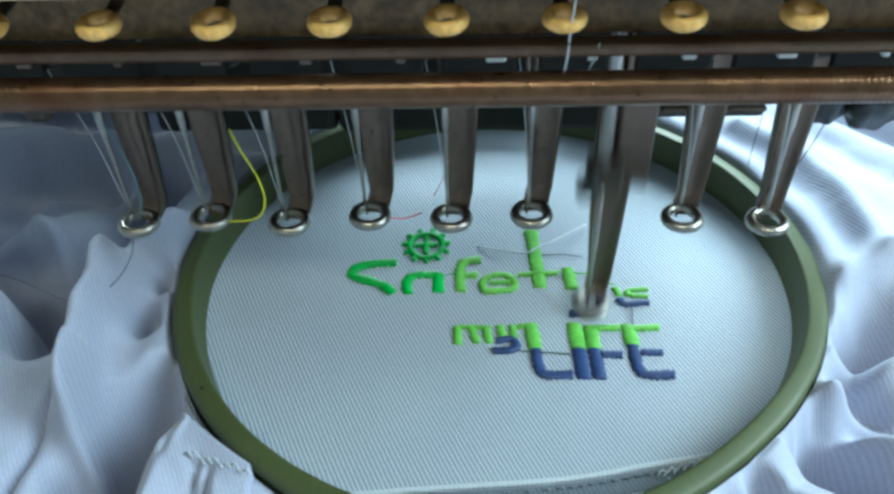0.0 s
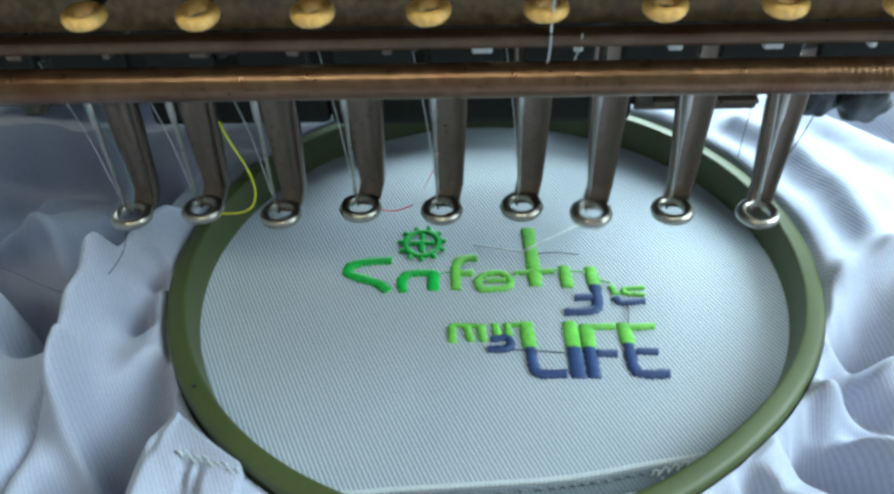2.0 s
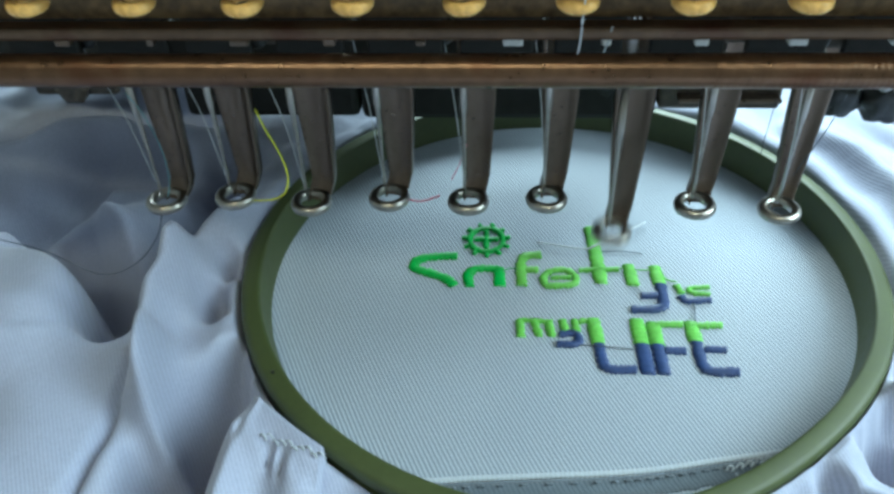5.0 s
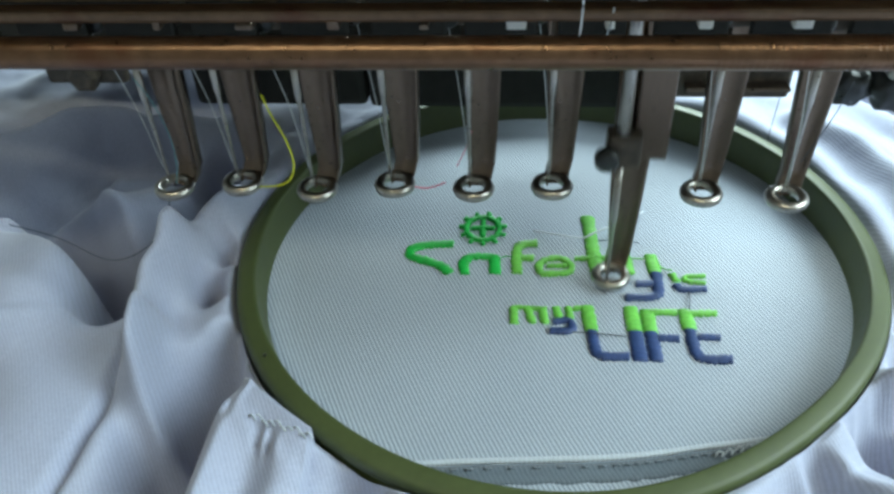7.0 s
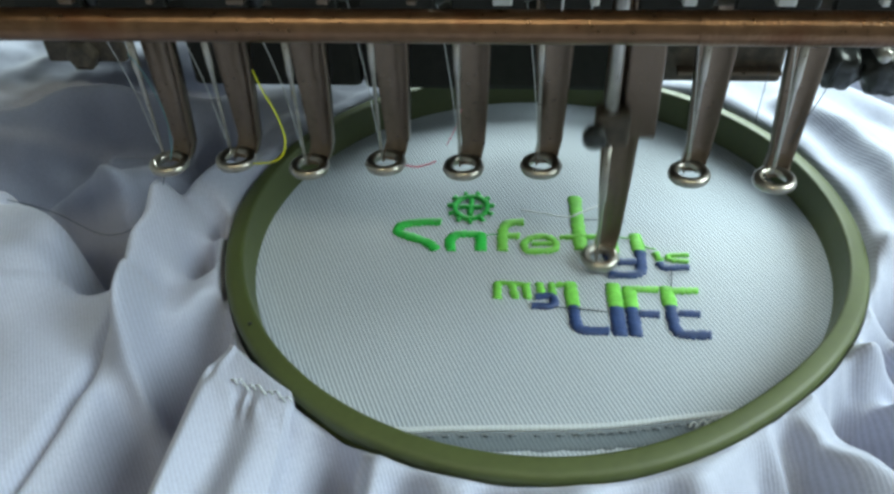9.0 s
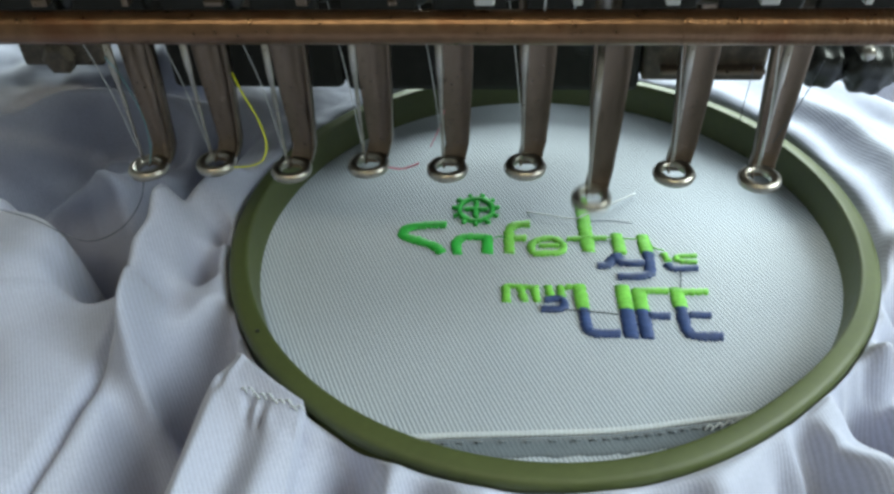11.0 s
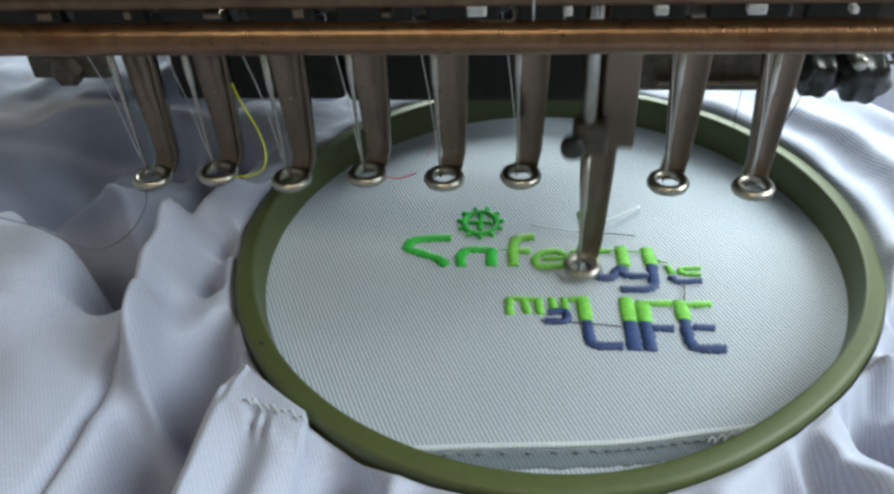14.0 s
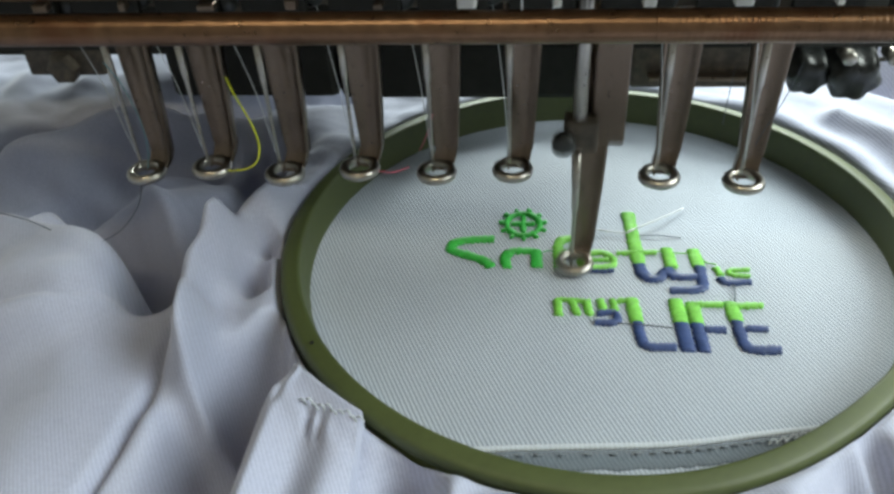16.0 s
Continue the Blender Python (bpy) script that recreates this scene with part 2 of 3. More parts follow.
# the inner wall leans outward to a crisp edge; the top is nearly flat and falls off over a rounded outer shoulder
part("inner_ring", ovalled(lathe([(RI, -0.0005), (RI, -0.0003), (RI + 0.0003, 0.0012), (RI + 0.0015, HT - 0.0009), (RI + 0.0016, HT - 0.0005), (RI + 0.0018, HT - 0.0001), (RI + 0.0022, HT), (RI + 0.0026, HT),
                           (RO - 0.0016, HT - 0.0004), (RO - 0.0007, HT - 0.0007), (RO - 0.0002, HT - 0.0013), (RO, HT - 0.0022), (RO - 0.0001, HT - 0.0040), (RI + 0.0036, HT - 0.0042), (RI + 0.0036, -0.0005)], seg=160, close=True)), OLIVE, hoop)
part("outer_ring", ovalled(lathe([(RI + 0.0039, -0.003), (RI + 0.0039, HT - 0.0048), (RO - 0.0010, HT - 0.0048), (RO - 0.0007, HT - 0.0052), (RO - 0.0007, HT - 0.0060), (RO - 0.0008, -0.003)], seg=160, close=True)), OLIVE, hoop)

part("moulding_mark", lathe([(0.00045, HT - 0.0008), (0.00045, HT + 0.00008), (0.0003, HT + 0.00012)], at=(-0.0630, -0.0424, 0), seg=12), RUBBER, hoop, "small dark moulding mark")

# ---------------------------------------------------------------- the shirt
shirt = tagged(empty("shirt", pose(-0.02546, 0.0089, 0)), "crumpled light blue twill work shirt stretched in a hoop", "shirt")
MM = 0.001


def along(X, Y, pts):
    """Distance from a polyline (mm)."""
    best = np.full(X.shape, 1e9)
    if len(pts) == 1:
        return np.hypot(X - pts[0][0], Y - pts[0][1])
    for (ax, ay), (bx, by) in zip(pts, pts[1:]):
        dx, dy = bx - ax, by - ay
        u = np.clip(((X - ax) * dx + (Y - ay) * dy) / (dx * dx + dy * dy), 0, 1)
        best = np.minimum(best, np.hypot(X - ax - u * dx, Y - ay - u * dy))
    return best


def beside(X, Y, pts):
    """Signed distance from a polyline (mm, positive on its left) and a weight that fades past its ends."""
    best, side, reach = np.full(X.shape, 1e9), np.zeros(X.shape), np.ones(X.shape)
    for k, ((ax, ay), (bx, by)) in enumerate(zip(pts, pts[1:])):
        dx, dy = bx - ax, by - ay
        n = math.hypot(dx, dy)
        raw = ((X - ax) * dx + (Y - ay) * dy) / n
        u = np.clip(raw / n, 0, 1)
        d = np.hypot(X - ax - u * dx, Y - ay - u * dy)
        cross = (dx * (Y - ay) - dy * (X - ax)) / n
        past = np.maximum(-raw, 0) if k == 0 else np.zeros(X.shape)
        past = np.maximum(past, raw - n) if k == len(pts) - 2 else past
        near = d < best
        best = np.where(near, d, best)
        side = np.where(near, np.where(cross > 0, 1.0, -1.0), side)
        reach = np.where(near, np.exp(-(past / 7.0) ** 2), reach)
    return best * side, reach


# folds: line, height and half-width in mm from the hoop's middle
FOLDS = [
    ([(-128, 6), (-117, -1), (-110, -11), (-110, -20)], -12, 5.6),
    ([(-109, -8), (-107, 4), (-103, 16), (-100, 30), (-97, 46)], -14, 7),
    ([(-78, 15), (-84, 8), (-90, 0), (-93, -11)], 5, 3.6), ([(-152, 0), (-134, 11), (-122, 14), (-113, 8)], 9, 6),
    ([(-91, -22), (-88, -3), (-83, 11)], 6, 5),
    ([(-84, -8), (-83, -4)], -4, 2.8), ([(-85, -19), (-82, -14)], -4, 3.6),
    ([(-93, -9), (-95, -23), (-93, -36), (-89, -47), (-85, -57)], 11, 3.8),
    ([(-71, -38), (-75, -44), (-82, -51)], -6, 4.0),
    ([(-76, -78), (-80, -110)], -8, 12),
    ([(-98, -34), (-96.5, -51), (-97.5, -61), (-98.5, -70), (-100, -77), (-104, -104)], -5, 1.1),
    ([(-92, -62), (-91, -75), (-93, -98)], 3, 4),
    ([(-90, -36), (-88, -48), (-84, -56)], 7, 2.6),
    ([(-180, -12), (-146, 17), (-129, 31), (-112, 39), (-94, 42)], -6, 6),
    ([(-176, 34), (-152, 46), (-136, 54), (-118, 57)], 9, 7),
    ([(-190, 52), (-160, 72), (-140, 88), (-110, 96), (-80, 92)], -12, 12),
    ([(-124, -40), (-114, -56), (-116, -80)], 5, 13), ([(-112, -28), (-122, -35), (-140, -37)], -4, 4),
    ([(-38, -71), (-40, -96)], -22, 5), ([(-30, -76), (-30, -94)], 4, 4),
    ([(-16, -81), (-18, -98)], 3, 6), ([(9, -81), (11, -98)], 3, 6), ([(-4, -82), (-4, -98)], -9, 3), ([(-24, -81), (-25, -98)], -11, 3),
    ([(74, 58), (86, 42), (93, 20), (95, 0)], 5, 5),
    ([(102, 60), (116, 35), (120, 0)], -5, 9), ([(100, 110), (130, 90), (160, 60)], 9, 10), ([(90, 90), (115, 75), (140, 45)], -9, 6),
    ([(108, -12), (99, -46), (82, -80), (52, -108)], 11, 9), ([(86, -20), (72, -48), (52, -71), (28, -86)], -8, 6.5), ([(-20, -86), (0, -92), (30, -90)], -9, 7),
    ([(70, -44), (88, -32)], 6, 4), ([(64, -51), (82, -66)], -9, 4.6), ([(56, -66), (72, -76)], 6, 4),
    ([(45, -71), (56, -90)], -9, 4.8), ([(32, -79), (36, -94)], 4, 5), ([(20, -82), (22, -98)], -9, 4.4), ([(80, -24), (98, -26)], -10, 4.4),
    ([(82, -8), (100, 0)], 4, 4), ([(86, -44), (106, -62)], 6, 5), ([(95, -38), (122, -42)], -9, 6), ([(74, -36), (92, -50), (116, -60)], -14, 4.2), ([(66, -52), (84, -68), (100, -84)], -13, 3.8), ([(70, -44), (86, -60), (104, -76)], 5, 3.4)]
# steep-sided troughs between folds: line, half-width, depth
TROUGHS = [([(-138, 10), (-129, 8), (-120, 2), (-113.5, -7), (-110, -16), (-109.5, -22)], 5.2, 30), ([(-76, -51), (-79, -61), (-80.5, -75), (-84, -106)], 9.8, 26),
           ([(-111, -6), (-107, 4), (-103, 15), (-99, 28), (-97, 44)], 5.6, 17), ([(-164, 2), (-154, 15), (-146, 28), (-134, 42), (-116, 47)], 6.5, 14),
           ([(-72.5, -35), (-77, -43), (-81, -51)], 4.0, 20), ([(-84, -15), (-82, -21)], 2.8, 12), ([(-83, -3), (-81, -8)], 2.0, 9), ([(-190, 62), (-172, 71), (-150, 78), (-118, 82)], 10, 22),
           ([(50, -64), (60, -78)], 2.4, 9), ([(60, -54), (72, -63)], 2.2, 8), ([(68, -46), (84, -49)], 2.2, 8), ([(25, -81), (27, -90)], 2.6, 9), ([(-8, -82), (-8, -90)], 2.6, 9), ([(-38, -75), (-40, -86)], 2.6, 10), ([(77, -26), (96, -30)], 2.2, 8)]
# overhanging fold edges: a line with the high side on its left, the step's height, its softness and how far the fold falls off behind it
STEPS = [([(-81, -51), (-79, -45), (-75, -35)], 6, 0.9, 8), ([(-97, -15), (-95, -6), (-92, 5), (-87, 15)], 5, 0.6, 7)]
# rounded fold ends: middle, radii, height
LOBES = [(-145, -25, 34, 22, 14), (-150, 44, 34, 15, 6)]


def cloth_height(X, Y):
    r = np.hypot(X, Y)
    a = np.arctan2(Y, X)
    out = np.maximum(r - 78.6, 0)
    back = np.clip(0.4 * np.cos(a) + np.sin(a), 0, 1)
    front = np.clip(0.34 * np.cos(a) - 0.94 * np.sin(a), 0, 1)
    rim = 8.8 + 0.7 * np.cos(a)
    drop = 0.10 * out + 0.75 * front ** 3 * np.maximum(out - 7, 0) / (1 + np.exp((-62 - X) / 5)) - 0.06 * back * out
    z = rim - np.clip(drop, -6, 30)
    z = z - (4.0 - 2.2 * back - 2.6 * front) * np.exp(-((out - 0.1) / 1.0) ** 2) + 1.0 * np.exp(-((out - 4) / 2.6) ** 2)
    grow = 1 - np.exp(-out / 3.0)
    calm = 1 - 0.75 / (1 + np.exp((X + 98) / 5)) / (1 + np.exp((Y + 30) / 6))
    for pts, hgt, wid in FOLDS:
        d = along(X, Y, pts)
        z = z + grow * hgt * np.exp(-(d / wid) ** (1.5 if hgt < 0 else 2))
    for pts, wid, deep in TROUGHS:
        z = z - grow * deep / (1 + np.exp(np.clip((along(X, Y, pts) - wid) / (0.16 * wid + 0.3), -40, 40)))
    for pts, hgt, soft, back_len in STEPS:
        d, reach = beside(X, Y, pts)
        z = z + grow * reach * hgt / (1 + np.exp(np.clip(-d / soft, -40, 40))) * np.exp(-np.maximum(d, 0) / back_len)
    for cx, cy, rx, ry, hgt in LOBES:
        z = z + hgt / (1 + np.exp(-14 * (1 - np.hypot((X - cx) / rx, (Y - cy) / ry))))
    z = z + calm * grow * 0.9 * np.sin(X * 0.21 + 1.3 * np.sin(Y * 0.09)) * np.sin(Y * 0.13 + X * 0.05)
    for k in range(9):
        t, lam = 0.7 + 0.9 * math.sin(k * 2.3), 11 + 2.7 * k
        ph = 2 * math.pi * (X * math.cos(t) + Y * math.sin(t) + 6 * np.sin((X * math.sin(t) - Y * math.cos(t)) / (9 + 2 * k) + k)) / lam
        z = z + calm * grow * (0.028 - 0.018 * np.clip(np.cos(a - 0.6), 0, 1)) * lam * (np.abs(np.sin(ph / 2 + k)) - 0.6)
    z = z + np.exp(-out / 7.0) * grow * 0.3 * np.sin(a * 31 + 3 * np.sin(a * 4))
    return np.maximum(z, -33)


def cloth_skirt():
    na = 900
    radii = [RO / MM + 0.05]
    radii += list(78.9 + (290 - 78.9) * np.linspace(0, 1, 180) ** 1.55)
    ang = np.linspace(0, 2 * math.pi, na, endpoint=False)
    R, A = np.meshgrid(radii, ang, indexing="ij")
    X, Y = R * np.cos(A), R * np.sin(A)
    Z = cloth_height(X, Y)
    Z[0] = Z[0] - 4.0
    X, Y = (c / MM for c in oval(X * MM, Y * MM))
    verts = np.stack([X, Y, Z], -1).reshape(-1, 3) * MM
    nr = len(radii)
    faces = [(i * na + k, i * na + (k + 1) % na, (i + 1) * na + (k + 1) % na, (i + 1) * na + k) for i in range(nr - 1) for k in range(na)]
    me = bpy.data.meshes.new("shirt_body")
    me.from_pydata(verts.tolist(), [], faces)
    me.materials.append(LOOSE)
    for p in me.polygons:
        p.use_smooth = True
    ob = new("shirt_body", me)
    ob.parent = shirt
    return tagged(ob, "loose crumpled folds of light blue twill")


cloth_skirt()


def taut_panel():
    """The stretched round of cloth inside the hoop, with faint puckers round the stitching."""
    bm = bmesh.new()
    rings, seg = 40, 120
    rows = []
    for i in range(rings + 1):
        r = (RI + 0.0003) * i / rings
        row = []
        for k in range(seg if i else 1):
            a = 2 * math.pi * k / seg
            x, y = r * math.cos(a), r * math.sin(a)
            z = 0.00012 * noise.noise((x * 90, y * 90, 0)) + 0.0008 * max(0, i / rings - 0.93) / 0.07
            row.append(bm.verts.new((x, y, z)))
        rows.append(row)
    for k in range(seg):
        bm.faces.new((rows[0][0], rows[1][k], rows[1][(k + 1) % seg]))
    for a, b in zip(rows[1:], rows[2:]):
        for k in range(seg):
            bm.faces.new((a[k], b[k], b[(k + 1) % seg], a[(k + 1) % seg]))
    return bm


part("taut_panel", ovalled(taut_panel()), CLOTH, shirt, "flat stretched round of light blue twill")


def ribbon(line, w0, w1, thick, z0):
    """A flat folded strip between two offsets of a line (metres), lying on the panel."""
    bm = bmesh.new()
    rings = []
    for i, p in enumerate(line):
        d = (line[min(i + 1, len(line) - 1)] - line[max(i - 1, 0)]).normalized()
        nrm = Vector((-d.y, d.x, 0))
        lump = 0.00035 * math.sin(i * 1.9) * math.sin(i * 0.37 + 1)
        prof = [(w0 + lump, 0), (w0 + 0.0003 + lump, thick), ((w0 + w1) / 2, thick * 0.5 + 0.6 * lump), (w1 - 0.0003, thick), (w1, 0)]
        rings.append([bm.verts.new(p + nrm * o + Vector((0, 0, z0 + zz))) for o, zz in prof])
    for a, b in zip(rings, rings[1:]):
        for k in range(len(a) - 1):
            bm.faces.new((a[k], b[k], b[k + 1], a[k + 1]))
    return bm


hem_line = smooth_line([(-0.0372, -0.0630, 0), (-0.0286, -0.0625, 0), (-0.0155, -0.0612, 0), (0.008, -0.0594, 0), (0.0197, -0.0578, 0), (0.0316, -0.0553, 0), (0.0423, -0.0533, 0), (0.0522, -0.0511, 0)], 10)
part("seam_edge", cord([p + Vector((0, 0, 0.0006)) for p in hem_line[::6] + [hem_line[-1]]], 0.00065, 6, 6), PALE, shirt, "pale raised edge of a seam")
part("seam_band", ribbon(hem_line, -0.0055, -0.0008, 0.0006, 0.0001), HEM, shirt, "darker stitched seam band with shade in its colour")
for i in range(3, len(hem_line) - 3, 2):
    p = hem_line[i]
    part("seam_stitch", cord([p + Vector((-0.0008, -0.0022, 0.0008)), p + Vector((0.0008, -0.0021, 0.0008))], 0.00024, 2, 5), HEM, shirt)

# a short run of loose pale stitches where the seam meets the hoop
for k in range(5):
    x, y = 0.0331 + 0.00205 * k, -0.0577 + 0.00065 * k
    part("loose_stitch", cord([(x - 0.0009, y - 0.0003, 0.0009), (x, y + 0.0005, 0.0015), (x + 0.0009, y + 0.0004, 0.0009), (x + 0.0003, y - 0.0005, 0.0011)], 0.00022, 4, 5), PALE, shirt)


def placket():
    """The doubled front edge of the shirt lying over the folds beside the hoop."""
    bm = bmesh.new()
    nu, nv = 64, 60
    a, b, c, d = (-68, -46.5), (-48, -63.5), (-48, -110), (-70, -110)
    grid = []
    for i in range(nv + 1):
        v = i / nv
        row = []
        for k in range(nu + 1):
            u = k / nu
            x = (1 - v) * ((1 - u) * a[0] + u * b[0]) + v * ((1 - u) * d[0] + u * c[0])
            y = (1 - v) * ((1 - u) * a[1] + u * b[1]) + v * ((1 - u) * d[1] + u * c[1])
            corner = math.exp(-(math.hypot(u, 1.6 * v) / 0.22) ** 2)
            x, y = x + 3.0 * corner, y - 3.5 * corner - 2.2 * math.sin(math.pi * u) * (v < 0.5) * (0.5 - v)
            base = 12.6 - 0.10 * max(0, math.hypot(x, y) - 84) - 1.5 * corner
            pucker = 0.9 * math.exp(-((v - 0.17 - 0.02 * u) / 0.05) ** 2) * math.sin(u * 26 + 2 * math.sin(u * 11))
            z = base + pucker + 2.6 * math.sin(u * 10.0 + v * 1.6 - 0.6) * min(1, 1.8 * v) + 1.3 * math.exp(-((u - 0.12) / 0.08) ** 2) - 2.0 * math.exp(-((v - 0.36) / 0.14) ** 2) * (u > 0.25) * (u - 0.25)
            row.append(bm.verts.new((x * MM, y * MM, z * MM)))
        grid.append(row)
    for r0, r1 in zip(grid, grid[1:]):
        for k in range(nu):
            bm.faces.new((r0[k], r0[k + 1], r1[k + 1], r1[k]))
    edge = [e for e in bm.edges if e.is_boundary]
    ext = bmesh.ops.extrude_edge_only(bm, edges=edge)
    for v in ext["geom"]:
        if isinstance(v, bmesh.types.BMVert):
            v.co.z -= 0.014
    return bm


part("placket", placket(), LOOSE, shirt, "doubled cloth edge with puckered stitching")
# pale stitches along the puckered row and down the folded edge
for k in range(10):
    u = 0.12 + 0.08 * k
    x, y = -63.0 + 17.0 * u, -60.5 - 5.5 * u + 0.6 * math.sin(k * 2.1)
    part("placket_stitch", cord([(x * MM, y * MM, 0.0128), ((x + 0.9) * MM, (y - 0.6) * MM, 0.0136), ((x + 1.5) * MM, (y - 0.9) * MM, 0.0124)], 0.00022, 3, 5), PALE, shirt)

# ---- embroidery


def satin(pts, width, thick=1.0, round_line=True):
    """A raised satin-stitch column along a line (mm), with a ridge for every thread."""
    line = smooth_line([(x, y, 0) for x, y in pts], 10) if round_line and len(pts) > 2 else [Vector((x, y, 0)) for x, y in pts]
    L = [0]
    for p, q in zip(line, line[1:]):
        L.append(L[-1] + (q - p).length)
    n = max(4, int(L[-1] / 0.24))
    bm = bmesh.new()
    rings = []
    rnd = random.Random(int(abs(pts[0][0] * 91 + pts[0][1] * 37)))
    for i in range(n + 1):
        s = L[-1] * i / n
        j = max(k for k in range(len(L)) if L[k] <= s + 1e-9)
        j = min(j, len(line) - 2)
        p = line[j].lerp(line[j + 1], (s - L[j]) / max(1e-9, L[j + 1] - L[j]))
        d = (line[j + 1] - line[j]).normalized()
        nrm = Vector((-d.y, d.x, 0))
        end = min(1, (min(s, L[-1] - s) + 0.25) / 0.6)
        lift = thick * (0.72 + 0.28 * end) * (1.0 if i % 2 else 0.66) * rnd.uniform(0.9, 1.1)
        w = width / 2 * (0.9 + 0.1 * end) + rnd.uniform(-0.28, 0.28) + (0.10 if i % 2 else -0.10)
        skew = d * 0.15
        ring = []
        for o, hz in ((-1, -0.02), (-0.97, 0.45), (-0.7, 0.88), (0, 1.0), (0.7, 0.88), (0.97, 0.45), (1, -0.02)):
            ring.append(bm.verts.new((p + nrm * o * w + skew * o + Vector((0, 0, hz * lift))) * MM))
        rings.append(ring)
    for a, b in zip(rings, rings[1:]):
        for k in range(6):
            bm.faces.new((a[k], b[k], b[k + 1], a[k + 1]))
    bm.faces.new(rings[0])
    bm.faces.new(rings[-1])
    return bm


def letter(name, strokes, mat, label):
    return part(name, join(*[satin(p, w) for p, w in strokes]), mat, shirt, label)


def gear_badge():
    cx, cy = -17.7, 15.2
    ring = [(cx + 4.6 * math.cos(a), cy + 5.0 * math.sin(a)) for a in (2 * math.pi * k / 12 for k in range(13))]
    bms = [satin(ring, 1.5)]
    for k in range(11):
        a = 2 * math.pi * (k + 0.3) / 11
        bms.append(satin([(cx + 5.2 * math.cos(a), cy + 5.6 * math.sin(a)), (cx + 6.6 * math.cos(a), cy + 7.1 * math.sin(a))], 1.2))
    bms.append(satin([(cx - 3.2, cy + 0.2), (cx + 3.2, cy + 0.2)], 1.5))
    bms.append(satin([(cx, cy - 3.6), (cx, cy + 3.6)], 1.4))
    return join(*bms)


part("gear_badge", gear_badge(), GREEN, shirt, "green stitched cogwheel ring with a cross")
letter("letter_s", [([(-25.3, 8.4), (-31, 8.0), (-35.6, 6.6), (-36.6, 3.4), (-32.4, 1.3), (-28.2, -0.6), (-25.6, -3.4)], 2.7)], GREEN, "green satin-stitched letter")
letter("letter_a", [([(-21.6, -3.7), (-22.2, 0.6), (-20.3, 3.2), (-17, 3.4), (-14.4, 3.3)], 2.4), ([(-14.2, 3.9), (-13.9, -3.2)], 2.9)], GREEN, "green satin-stitched letter")
letter("letter_f", [([(-8.2, -3.0), (-8.4, 5.4), (-7.0, 8.6), (-2.9, 9.4)], 2.5), ([(-7.2, 3.2), (-3.8, 3.3)], 2.0)], LIME, "bright green satin-stitched letter")
letter("letter_e", [([(-2.2, -3.0), (4.7, -2.2), (5.6, 0.6), (3.3, 3.2), (-0.4, 2.8), (-2.6, 0.2), (-2.2, -3.0)], 1.8), ([(-0.6, 0.2), (4.6, 0.4)], 1.2)], LIME, "bright green satin-stitched letter")
letter("letter_t", [([(11.0, 21.3), (12.1, -1.6)], 3.3), ([(6.7, 3.2), (17.1, 3.9)], 1.3)], LIME, "bright green stem of a tall letter")
letter("letter_y", [([(19.7, 5.5), (20.2, -2.3)], 3.0), ([(26.4, 5.1), (26.9, -1.8)], 3.0)], LIME, "green upper half of a letter")
letter("letter_i", [([(31.0, -2.0), (31.8, -5.0)], 1.6)], LIME, "small green stitched letter")
letter("letter_s", [([(39.4, -2.5), (34.4, -3.1), (34.4, -4.6), (39.0, -5.2)], 1.2)], LIME, "small green stitched letter")
letter("letter_base", [([(31.3, -6.0), (32.9, -7.7), (38.9, -7.2)], 1.9)], BLUE, "blue lower half of small letters")
letter("letter_m", [([(-9.0, -15.6), (-8.7, -21.2)], 1.8), ([(-5.4, -16.0), (-4.3, -20.9)], 1.7), ([(-2.0, -15.9), (-1.3, -20.9)], 1.7), ([(-9.3, -15.5), (-0.9, -15.9)], 1.3)], LIME, "small green stitched letter")
letter("letter_y", [([(1.4, -15.2), (2.1, -19.3)], 1.6), ([(4.4, -15.1), (4.7, -19.2)], 1.6)], LIME, "small green upper half of a letter")
letter("letter_base", [([(0.4, -20.1), (4.6, -19.7), (4.6, -22.9), (-0.3, -23.2)], 1.9)], BLUE, "blue lower half of a small letter")
letter("letter_l", [([(8.9, -14.6), (9.6, -22.9)], 3.1), ([(5.5, -15.4), (8.9, -15.3)], 1.3)], LIME, "green upper half of a capital letter")
letter("letter_base", [([(9.7, -22.8), (10.2, -28.8), (11.6, -30.7), (17.8, -30.7)], 2.5)], BLUE, "blue lower half of a capital letter")
letter("letter_i", [([(19.4, -14.6), (19.8, -22.9)], 3.4)], LIME, "green upper half of a capital letter")
letter("letter_base", [([(19.8, -22.9), (20.2, -32.1)], 3.3)], BLUE, "blue lower half of a capital letter")
letter("letter_f", [([(23.3, -15.4), (23.4, -22.9)], 3.2), ([(23.7, -16.1), (30.4, -15.9)], 1.8)], LIME, "green upper half of a capital letter")
letter("letter_base", [([(23.4, -22.9), (23.8, -32.1)], 3.0), ([(25.0, -24.5), (29.9, -24.6)], 2.2)], BLUE, "blue lower half of a capital letter")
letter("letter_e", [([(32.3, -15.0), (32.6, -21.8)], 3.2), ([(31.5, -16.4), (39.9, -15.8)], 1.9)], LIME, "green upper half of a capital letter")
letter("letter_base", [([(32.7, -21.6), (32.9, -28.6), (34.6, -30.7), (40.9, -30.7)], 2.6), ([(34.2, -23.9), (39.4, -24.0)], 2.1)], BLUE, "blue lower half of a capital letter")
